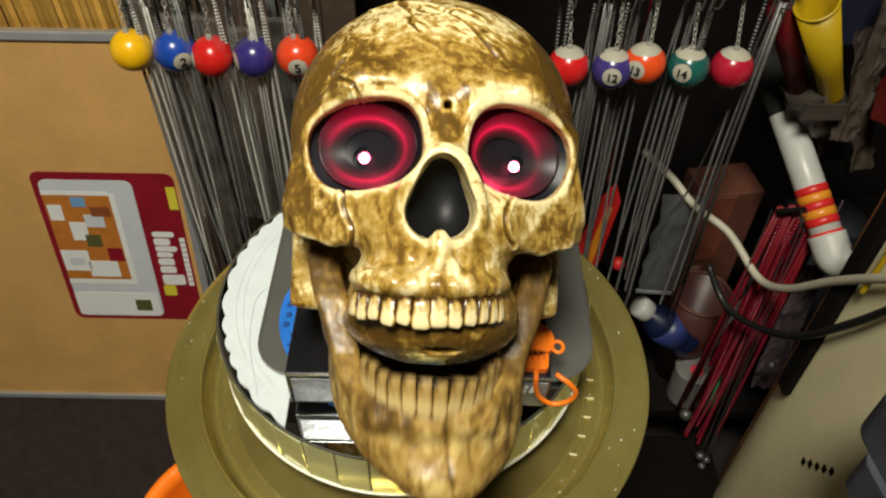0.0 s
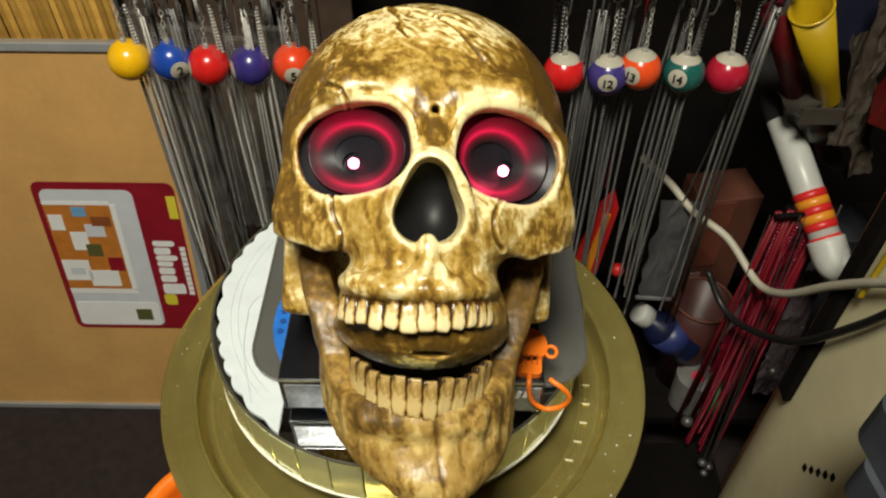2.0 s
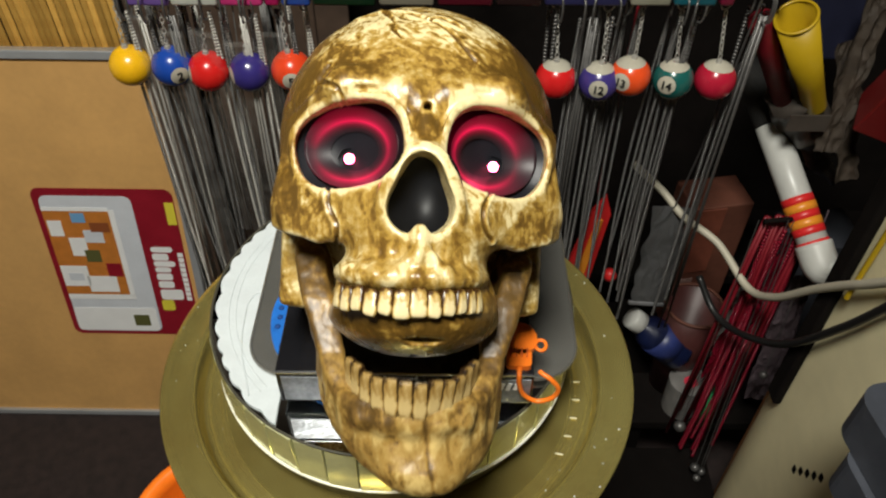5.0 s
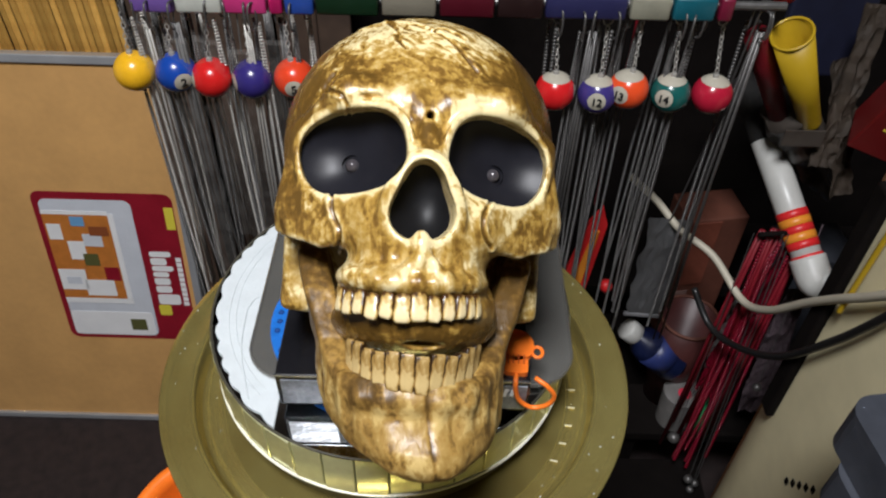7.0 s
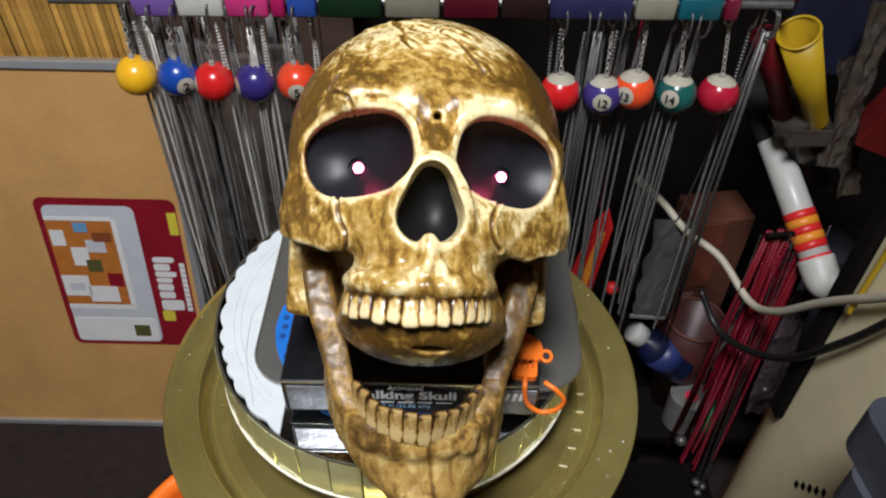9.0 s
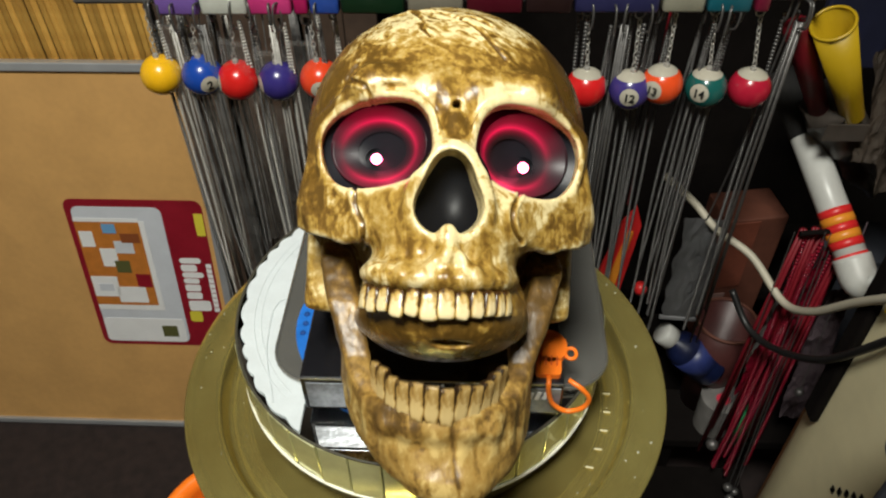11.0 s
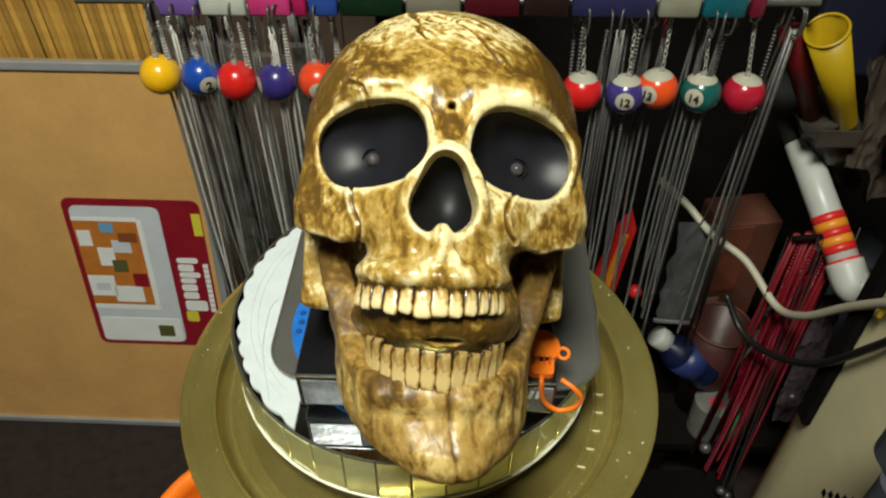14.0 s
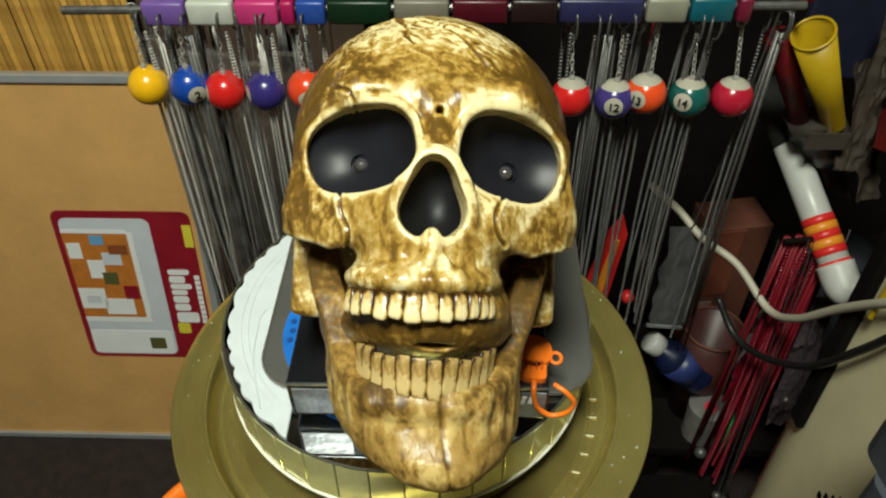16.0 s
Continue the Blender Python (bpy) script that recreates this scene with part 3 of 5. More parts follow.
# small marks: brow notches and the screw hole over the nose
f = cut(f, ell((X, Y, Z), (-27, -56, 67), (6, 6, 1.8)), 1.0)
f = cut(f, ell((X, Y, Z), (25, -58, 68), (6, 5, 1.6)), 1.0)
f = cut(f, rod((X, Y, Z), (0, -70, 60), (0, -46, 60), 1.7, 1.7), 0.6)
# flat seat
f = np.maximum(f, (Y - Z - 115.0) * 0.7071)
verts, quads = skin(f, lo, STEP)
verts = smooth_mesh(verts, quads, 2)
norm = normals_of(verts, quads)
vx, vy, vz = verts[:, 0], verts[:, 1], verts[:, 2]
front = (norm[:, 1] < 0.25) & (vy < 60)
CRACKS = (
    [(-34, 109), (-22, 113), (-8, 110), (0, 106), (8, 101), (15, 93), (22, 84)],
    [(-22, 113), (-16, 105), (-17, 100), (-12, 94)],
    [(0, 106), (6, 108), (16, 103)],
    [(-45, 82), (-50, 74), (-46, 70), (-40, 67), (-37, 62)],
    [(-42, 23), (-41, 14), (-37, 6), (-38, -4)],
    [(30, 24), (26, 16), (27, 8), (31, 3)],
)
depth = np.zeros(len(verts))
for pts in CRACKS:
    g = line_gap(vx, vz, [(p.x, p.y) for p in smooth_line([(a, b, 0) for a, b in pts], 4)])
    depth += np.where(front, -1.3 * np.exp(-(g / 0.75) ** 2) + 0.6 * np.exp(-((g - 1.7) / 0.7) ** 2), 0)
crack = depth.copy()
# gum ridges over the teeth, and a worn uneven skin
for i in range(12):
    tx = 31.5 * math.sin((i - 5.5) / 6 * radians(72)) - 4.5
    ridge = np.exp(-((vx - tx) / 1.8) ** 2) * np.exp(-((vz + 13) / 7) ** 2) * (vy < -45)
    depth += 0.7 * ridge
    root = np.exp(-((vx - tx * (1 - 0.004 * (vz + 14))) / 1.7) ** 2) * np.exp(-((vz + 6 - 1.5 * (i % 3)) / 6) ** 2) * (vy < -40)
    depth += 0.5 * root
    roots = root + (roots if i else 0)
rough_skin = np.array([noise.fractal(Vector((a * 0.07, b * 0.07, c * 0.07)), 1.0, 2.0, 3) for a, b, c in verts])
depth += 0.35 * rough_skin
verts = verts + norm * depth[:, None]
# where the cream brush went: rims, brow, crest and ridges; the right temple's shade is mixed in
avx = np.abs(vx)
gx, gz = avx - 34, vz - 42.5
ex, ez = (gx * ca + gz * sa) / 24.5, (-gx * sa + gz * ca) / 19.0
gap_e = ((np.abs(ex) ** 2.5 + np.abs(ez) ** 2.5) ** (1 / 2.5) - 1) * 20
vp = (vx, vy, vz)
gap_n = join(ell(vp, (-1.5, -72, 15.0), (14.2, 40, 12)), ell(vp, (-1.5, -68, 25), (9.6, 40, 13.5)), 7)
facing = vy < -15
brush = -0.15 + 0.0 * vx
brush += facing * 0.62 * np.exp(-(np.maximum(gap_e - 0.6, 0) / 2.0) ** 2)
brush += (vy < -40) * 0.66 * np.exp(-(np.maximum(gap_n - 0.8, 0) / 2.6) ** 2)
brush += ((vz > 54) & (avx > 9) & (avx < 54) & (vy < -20)) * 0.62 * np.exp(-((gap_e - 5.5) / 4.2) ** 2)
brush += (vy < -30) * 0.30 * np.exp(-((vz - 71 - 2 * np.cos(avx / 8)) / 6.5) ** 2) * np.exp(-((avx - 22) / 18) ** 2)
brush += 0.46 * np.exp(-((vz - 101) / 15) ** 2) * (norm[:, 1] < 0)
brush += (vy < -45) * 0.26 * np.exp(-((vz + 10) / 9) ** 2) + (vy < -60) * 0.4 * np.exp(-((avx - 0.9 * np.maximum(0, -3 - vz)) / 3) ** 2) * ((vz < 8) & (vz > -18))
brush += np.where(front, 0.25 * np.exp(-((crack - 0.6) / 0.25) ** 2) - 0.8 * np.clip(-crack, 0, 1), 0)
low_edge = np.interp(avx, [16, 28, 40, 52, 66], [-60, -24, -6, 0, 2.5])
brush += 0.5 * np.exp(-((vz - low_edge - 1.0) / 1.8) ** 2) * ((avx > 34) & (vy < -12))
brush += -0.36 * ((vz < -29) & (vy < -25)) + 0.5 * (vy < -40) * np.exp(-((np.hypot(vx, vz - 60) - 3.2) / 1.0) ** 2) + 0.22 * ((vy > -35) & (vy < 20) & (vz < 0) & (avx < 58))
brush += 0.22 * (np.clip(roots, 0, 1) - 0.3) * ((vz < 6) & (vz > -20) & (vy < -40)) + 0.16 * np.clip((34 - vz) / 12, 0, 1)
brush += 0.3 * (vy < -62) * np.exp(-((vx + 15) / 7) ** 2) * np.exp(-((vz + 12) / 4) ** 2)
brush += 0.15 * np.clip(rough_skin, -1, 1)
# brown wash on both temples, deepened on the right to paint in its shade
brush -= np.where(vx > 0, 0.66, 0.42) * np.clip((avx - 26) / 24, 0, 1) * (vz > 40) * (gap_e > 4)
brush += (vy < -40) * 0.7 * np.exp(-((vx + 1) / 5) ** 2) * np.exp(-((vz - 41.5) / 3.5) ** 2)
brush -= (vy < -40) * 0.22 * np.exp(-(vx / 8) ** 2) * np.exp(-((vz - 53) / 5) ** 2)
# K is the skull's own space; this is where it lies on the box, face to the ceiling and the viewer
SKULL_AT = Matrix(((0.99557, -0.08710, 0.03532, 0.01661), (0.03757, 0.71324, 0.69991, -0.04996), (-0.08615, -0.69549, 0.71336, 0.16668), (0, 0, 0, 1)))
skull = thing("talking_skull", "brown-washed ivory plastic talking skull lying on a black box", "skull", at=SKULL_AT)
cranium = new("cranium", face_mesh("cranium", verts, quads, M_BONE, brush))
cranium.parent = skull

# ---- the jaw ----
HINGE = (0.0, 0.014, -0.004)
lo, hi = (-66, -84, -112), (68, 24, 14)
X, Y, Z = grid(lo, hi, STEP)
# the chin is cast a little to one side
lean = np.interp(Z, [-104, -92, -80, -68, -55], [8.0, 5.5, 3.0, 1.0, 0.0])
P = (np.abs(X - lean), Y, Z)
half = np.interp(Z, [-110, -104, -98, -91, -80, -68, -46, -16, 10], [5, 20, 31, 39, 44, 46, 48, 57, 64])
top = np.interp(Y, [-76, -52, -38, -26, -10, 12, 30], [-57, -56, -44, -22, -3, 2, 2])
low = np.interp(Y, [-76, -56, -30, -12, 8, 30], [-97.5, -97.5, -84, -62, -40, -36])
back = np.interp(Z, [-110, -85, -60, 10], [-40, -25, 2, 10])
bow = np.interp(Z, [-108, -100, -88, -74, -60], [-6, -1, 1.5, -1.5, 0])


def arch(a, b, c, q=2.3):
    return ((np.abs(P[0] / a) ** q + np.abs(np.minimum(Y - c, 0) / b) ** q) ** (1 / q) - 1) * 42.0


outer = np.maximum(arch(half, 62 + bow, -8.0), P[0] - half)
inner = arch(half - np.interp(Z, [-62, -34], [8.5, 15.0]), 52 + bow * 0.5, -8.0)
f = cut(outer, inner, 3)
f = -join(-f, -(Z - top) * 0.8, 3)
f = -join(-f, -(low - Z) * 0.8, 5)
f = -join(-f, -(Y - back) * 0.8, 4)
f = join(f, ell(P, (0, -62, -92), (17, 11, 10)), 7)
f = join(f, rod(P, (47, 4, -14), (50, 14, -2), 5, 4.5), 5)
f = join(f, ell(P, (0, -62, -66), (26, 8, 4)), 5)
jv, jq = skin(f, lo, STEP)
jv = smooth_mesh(jv, jq, 2)
jn = normals_of(jv, jq)
vx, vy, vz = jv[:, 0], jv[:, 1], jv[:, 2]
mid = np.interp(vz, [-104, -92, -80, -68, -55], [8.0, 5.5, 3.0, 1.0, 0.0])
side = np.arctan2(vx, -(vy + 14))
ridges = np.cos(side * 27) * np.exp(-((vz + 70) / 10) ** 2) * (vy < -25)
rough_skin = np.array([noise.fractal(Vector((a * 0.08, b * 0.08, c * 0.08 + 9)), 1.0, 2.0, 3) for a, b, c in jv])
seam = np.exp(-((vx - mid - 5) / 0.8) ** 2) * ((vz < -62) & (vy < -30))
jv = jv + jn * (0.7 * ridges + 0.7 * rough_skin - 0.5 * seam)[:, None]
jb = 0.04 + 0.16 * ridges + 0.2 * np.exp(-((vz + 92) / 7) ** 2) * np.exp(-((vx - mid) / 9) ** 2) - 0.5 * seam + 0.14 * np.clip(rough_skin, -1, 1)
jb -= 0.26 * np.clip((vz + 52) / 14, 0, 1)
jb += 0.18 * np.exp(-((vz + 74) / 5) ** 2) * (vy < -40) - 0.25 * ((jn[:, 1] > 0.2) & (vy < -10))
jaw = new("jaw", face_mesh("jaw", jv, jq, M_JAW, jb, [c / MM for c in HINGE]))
tagged(jaw, "hinged brown-washed plastic lower jaw")
jaw.parent = skull
jaw.matrix_basis = pose(*HINGE)


# ---- teeth: one rounded crown, bent to three widths ----
def tooth_mesh(name, w, h, d, taper, seed, material, round_off, gum):
    bm = bmesh.new()
    bmesh.ops.create_cube(bm, size=1.0)
    bmesh.ops.bevel(bm, geom=bm.edges[:], offset=round_off, segments=4, affect="EDGES", profile=0.5)
    for v in bm.verts:
        k = v.co.z + 0.5
        s = 1 - taper * k + 0.10 * math.sin(k * 3.0)
        v.co = Vector((v.co.x * w * s, v.co.y * d * (1 - 0.25 * abs(v.co.x) * 2), v.co.z * h + 0.05 * h * noise.noise(v.co * 3 + Vector((seed, 0, 0)))))
    bmesh.ops.subdivide_edges(bm, edges=[e for e in bm.edges if e.calc_length() > 0.25 * w], cuts=3, use_grid_fill=True)
    me = mesh_of(name, bm, material, True)
    at = me.attributes.new("brush", "FLOAT", "POINT")
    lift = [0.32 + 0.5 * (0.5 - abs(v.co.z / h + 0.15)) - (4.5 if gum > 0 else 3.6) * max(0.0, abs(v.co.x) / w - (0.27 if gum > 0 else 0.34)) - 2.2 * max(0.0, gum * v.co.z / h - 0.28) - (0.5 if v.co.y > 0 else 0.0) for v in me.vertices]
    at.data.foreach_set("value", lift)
    return me


random.seed(4)
for row, owner, n, z0, tall in (("upper", skull, 12, -24.6, 11.6), ("lower", jaw, 12, -53.6, 17.5)):
    up = row == "upper"
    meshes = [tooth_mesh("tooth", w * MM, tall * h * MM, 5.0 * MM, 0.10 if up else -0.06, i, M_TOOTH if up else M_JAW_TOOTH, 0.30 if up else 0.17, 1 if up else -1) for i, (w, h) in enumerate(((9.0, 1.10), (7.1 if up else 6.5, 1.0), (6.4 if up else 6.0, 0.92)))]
    spread = 31.5 if up else 30.5
    for i in range(n):
        k = i - (n - 1) / 2
        a = k / (n / 2) * radians(72 if up else 70)
        x = spread * math.sin(a) - (4.5 if up else 0.5)
        y = -58.5 - 21.6 * math.cos(a) if up else -35.0 - 35.2 * math.cos(a)
        z = z0 + random.uniform(-0.8, 0.8) + (1.5 if up else 2.0) * (abs(k) / 5) ** 2 + (1.5 if not up and abs(k) > 4 else 0)
        kind = 0 if abs(k) < 1 and up else (1 if abs(k) < 3 else 2)
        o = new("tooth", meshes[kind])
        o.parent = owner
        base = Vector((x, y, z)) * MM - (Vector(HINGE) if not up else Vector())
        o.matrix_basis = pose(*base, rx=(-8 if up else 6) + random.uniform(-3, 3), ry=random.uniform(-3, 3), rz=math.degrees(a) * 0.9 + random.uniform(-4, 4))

# ---- eye cups, nose cup and eye lamps ----
M_LAMP = glow("red_eye_lamp", (1.0, 0.06, 0.14), 42.0)
M_LAMP_OFF = mat("clear_lamp_resin", (0.05, 0.045, 0.05), 0.12)


def cup(w, h, deep, power, turn, rim, bulge=2.2):
    bm = bmesh.new()
    rings = []
    for i in range(0, 15):
        r = i / 14
        ring = []
        for k in range(48):
            a = 2 * math.pi * k / 48
            c, s = math.cos(a), math.sin(a)
            q = 1 / (abs(c) ** power + abs(s) ** power) ** (1 / power)
            px, pz = w * r * q * c, h * r * q * s
            ct, st = math.cos(turn), math.sin(turn)
            px, pz = px * ct - pz * st, px * st + pz * ct
            ring.append(bm.verts.new((px * MM, (rim + deep * (1 - r ** bulge)) * MM, pz * MM)))
        rings.append(ring)
    bm.faces.new(rings[1][::-1])
    for a, b in zip(rings[1:], rings[2:]):
        for k in range(48):
            bm.faces.new((a[k], a[(k + 1) % 48], b[(k + 1) % 48], b[k]))
    for v in rings[0]:
        bm.verts.remove(v)
    bmesh.ops.recalc_face_normals(bm, faces=bm.faces)
    return bm


def lamp_mesh():
    bm = bmesh.new()
    bmesh.ops.create_uvsphere(bm, u_segments=24, v_segments=16, radius=3.5 * MM, matrix=Matrix.Rotation(radians(90), 4, "X"))
    for face in bm.faces:
        c = face.calc_center_median().normalized()
        face.material_index = 0 if -c.y > 0.68 else 1
        face.smooth = True
    return mesh_of("eye_lamp", bm, [M_LAMP, M_LAMP_OFF])


# emission painted on a ribbon for the arcs the lamp reflects in the cup
M_GLOW_PAINT = mat("painted_red_glow", (0.016, 0.012, 0.016), 0.36, spec=0.2)
nt = M_GLOW_PAINT.node_tree
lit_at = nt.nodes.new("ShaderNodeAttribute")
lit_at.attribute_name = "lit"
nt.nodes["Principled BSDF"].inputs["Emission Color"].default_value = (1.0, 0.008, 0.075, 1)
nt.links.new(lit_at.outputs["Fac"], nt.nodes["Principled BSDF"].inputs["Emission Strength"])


def glow_ring_mesh(rx, rz, power, seed):
    """A ribbon ringing the lamp; its emission paints the lamp's reflection in the cup, brightest on a crest, fading to
    both sides.
    """
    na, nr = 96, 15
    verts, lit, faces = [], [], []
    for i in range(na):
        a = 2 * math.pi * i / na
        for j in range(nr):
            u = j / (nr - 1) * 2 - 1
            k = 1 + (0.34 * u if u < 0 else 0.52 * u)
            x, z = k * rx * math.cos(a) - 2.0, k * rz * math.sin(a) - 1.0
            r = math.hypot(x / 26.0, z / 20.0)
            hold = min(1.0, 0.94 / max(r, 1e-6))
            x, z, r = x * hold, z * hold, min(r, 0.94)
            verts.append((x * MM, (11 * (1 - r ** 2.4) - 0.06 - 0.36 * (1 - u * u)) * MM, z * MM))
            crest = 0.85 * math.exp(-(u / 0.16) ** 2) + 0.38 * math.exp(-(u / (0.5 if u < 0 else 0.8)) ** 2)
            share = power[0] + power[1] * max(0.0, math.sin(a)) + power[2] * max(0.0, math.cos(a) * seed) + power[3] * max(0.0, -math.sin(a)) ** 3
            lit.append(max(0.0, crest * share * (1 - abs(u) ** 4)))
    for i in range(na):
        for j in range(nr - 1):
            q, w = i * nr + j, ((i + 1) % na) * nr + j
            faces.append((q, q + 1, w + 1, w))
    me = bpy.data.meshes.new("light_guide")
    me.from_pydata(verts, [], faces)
    me.materials.append(M_GLOW_PAINT)
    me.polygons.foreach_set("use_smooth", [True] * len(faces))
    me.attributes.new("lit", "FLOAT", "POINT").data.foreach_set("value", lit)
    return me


EYE_LAMPS, EYE_GLOW_RINGS = [], []
# added cups hidden behind the lamps, stopping red light from leaking when turned away
light_stop = mesh_of("lamp_light_stop", lathe([(3.54 * MM, 0.0), (3.54 * MM, 7 * MM), (0, 7 * MM), (0, 7.6 * MM), (5.0 * MM, 7.6 * MM), (5.0 * MM, 0.0)], 20, at=Matrix.Rotation(radians(-90), 4, "X")), M_SOCKET)
lamp_shape = lamp_mesh()
for sx in (-1, 1):
    part("eye_cup", cup(27.6, 21.4, 11.5, 2.5, radians(-13 * sx), 0, 2.4), M_SOCKET, skull, "smooth smoked black eye cup", True, pose(34.0 * sx * MM, -41.5 * MM, 42.5 * MM, rz=27 * sx))
    o = new("eye_lamp", lamp_shape)
    o.parent = skull
    tagged(o, "round red eye lamp")
    hs = new("lamp_light_stop", light_stop)
    hs.parent = skull
    hs.matrix_basis = pose(34.0 * sx * MM, -29.9 * MM, 38.0 * MM)
    glow_ring = new("light_guide", glow_ring_mesh(18.5, 13.8, (0.07, 0.62, 0.30, 0.62), -sx))
    glow_ring.parent = skull
    EYE_GLOW_RINGS.append((glow_ring, (34.0 * sx * MM, -41.5 * MM, 42.5 * MM, 0, 0, 27 * sx)))
    glow_ring.matrix_basis = pose(*EYE_GLOW_RINGS[-1][1])
    EYE_LAMPS.append((o, (34.0 * sx * MM, -28.6 * MM, 38.0 * MM)))
    o.matrix_basis = pose(*EYE_LAMPS[-1][1])
nose = cup(17, 22, 12, 2.0, 0, -64)
part("nose_cup", nose, mat("flat_black_plastic", (0.007, 0.007, 0.008), 0.42, var=0.3, scale=60, spec=0.15), skull, "black nose cavity", True, pose(0, 0, 21 * MM))
# ---- cork board leaning on the wall, its label, and the bamboo blind behind ----
M_CORK = mat("cork_sheet", (0.66, 0.37, 0.12), 0.85, var=0.14, scale=14, bump=0.12, bump_scale=500)
M_ALU = mat("brushed_aluminium", (0.62, 0.64, 0.67), 0.35, 0.6, var=0.1, scale=20)
M_RED = mat("maroon_print", (0.286, 0.010, 0.023), 0.35, var=0.2, scale=25)
M_PAPER = mat("printed_white", (0.860, 0.860, 0.860), 0.45, var=0.06, scale=30)
M_SHADE = mat("printed_grey", (0.648, 0.675, 0.729), 0.45, var=0.08, scale=30)
M_PIC = mat("printed_orange_cork", (0.58, 0.20, 0.03), 0.5, var=0.2, scale=60)
LEAN = 11.3
BOARD_H, BOARD_R, BOARD_L = 0.674, -0.362, -0.95
board = thing("cork_board", "tan cork board in a thin aluminium frame, leaning", "notice board", at=pose(0, 0.434, FLOOR_Z + 0.001, rx=-LEAN))
part("cork_sheet", box(BOARD_R - BOARD_L, 0.008, BOARD_H - 0.01, ((BOARD_R + BOARD_L) / 2, 0.006, BOARD_H / 2)), M_CORK, board)
part("frame_rail", box(BOARD_R - BOARD_L + 0.012, 0.016, 0.013, ((BOARD_R + BOARD_L) / 2, 0.004, BOARD_H), 0.002), M_ALU, board)
part("frame_rail", box(BOARD_R - BOARD_L + 0.012, 0.016, 0.011, ((BOARD_R + BOARD_L) / 2, 0.004, 0.0058), 0.002), M_ALU, board)
part("frame_stile", box(0.012, 0.0158, BOARD_H - 0.015, (BOARD_R, 0.0041, BOARD_H / 2), 0.002), M_ALU, board)
part("frame_stile", box(0.012, 0.0158, BOARD_H - 0.015, (BOARD_L, 0.0041, BOARD_H / 2), 0.002), M_ALU, board)

# the label lies on the board: x along the board, z up it
LX0, LX1, LZ0, LZ1 = -0.588, -0.376, 0.1900, 0.469
label = thing("board_label", "maroon product label with a picture of a notice board", "label", at=pose(0, 0.434, FLOOR_Z + 0.001, rx=-LEAN))
LW, LH = LX1 - LX0, LZ1 - LZ0


def flat(x0, x1, z0, z1, lift, material, name, corner=0.0, text=""):
    """A printed patch, given in shares of the label's width and height."""
    w, h = (x1 - x0) * LW, (z1 - z0) * LH
    at = pose(LX0 + (x0 + x1) / 2 * LW, 0.0018 - lift, LZ0 + (z0 + z1) / 2 * LH, rx=90)
    outline = round_rect(w, h, corner or 0.0005, 5)
    return part(name, plate(outline, 0.0006), material, label, text, at=at)


flat(0, 1, 0, 1, 0.0, M_RED, "card", 0.014)
flat(0.045, 0.70, 0.025, 0.955, 0.0007, M_SHADE, "picture", 0.012)
flat(0.045, 0.52, 0.30, 0.86, 0.0014, M_PIC, "cork_picture")
flat(0.52, 0.56, 0.29, 0.87, 0.0017, M_PAPER, "white_border")
flat(0.045, 0.52, 0.862, 0.885, 0.0017, M_PAPER, "white_border")
flat(0.045, 0.56, 0.265, 0.298, 0.0017, M_PAPER, "white_border")
flat(0.045, 0.68, 0.03, 0.20, 0.0013, M_PAPER, "white_panel", 0.006)
for x0, x1, z0, z1, m in ((0.06, 0.16, 0.70, 0.80, M_PAPER), (0.18, 0.30, 0.57, 0.69, M_PAPER), (0.30, 0.44, 0.66, 0.74, M_SHADE), (0.05, 0.25, 0.36, 0.50, M_PAPER),
                          (0.23, 0.45, 0.32, 0.43, M_PAPER), (0.40, 0.51, 0.43, 0.52, M_RED), (0.24, 0.34, 0.79, 0.85, mat("printed_blue", (0.16, 0.36, 0.62), 0.5))):
    flat(x0, x1, z0, z1, 0.0021, m, "note")
M_GREEN = mat("printed_green", (0.10, 0.10, 0.03), 0.5)
flat(0.27, 0.38, 0.53, 0.61, 0.0023, M_GREEN, "leaf_print")
flat(0.50, 0.62, 0.07, 0.15, 0.0020, M_GREEN, "plant_print")
flat(0.10, 0.21, 0.40, 0.45, 0.0025, M_SHADE, "note")
flat(0.36, 0.50, 0.73, 0.79, 0.0022, mat("printed_brown", (0.25, 0.07, 0.02), 0.5), "star_print")
# the maker's mark, as plain shapes running up the card
M_YELL = mat("printed_yellow", (0.72, 0.62, 0.05), 0.45)
flat(0.745, 0.84, 0.185, 0.26, 0.0009, M_YELL, "mark_shape", 0.004)
z = 0.265
for hgt, wid in ((0.085, 0.17), (0.055, 0.12), (0.055, 0.12), (0.04, 0.12), (0.042, 0.16), (0.055, 0.12), (0.042, 0.16)):
    flat(0.755, 0.755 + wid, z, z + hgt * 0.84, 0.0009, M_PAPER, "mark_shape", 0.0045)
    z += hgt
z = 0.26
for k in range(10):
    flat(0.945, 0.985, z, z + 0.028, 0.0009, M_PAPER, "print_bar", 0.001)
    z += 0.034
flat(0.93, 0.995, 0.78, 0.92, 0.0011, M_YELL, "mark_shape")

M_BAMBOO = mat("golden_bamboo", (0.88, 0.55, 0.13), 0.4, color2=(0.56, 0.29, 0.055), scale=16, bump=0.15)
nt = M_BAMBOO.node_tree
info, hue = nt.nodes.new("ShaderNodeObjectInfo"), nt.nodes.new("ShaderNodeHueSaturation")
ramp = next(n for n in nt.nodes if n.type == "VALTORGB")
mr = nt.nodes.new("ShaderNodeMapRange")
mr.inputs["To Min"].default_value, mr.inputs["To Max"].default_value = 0.55, 1.25
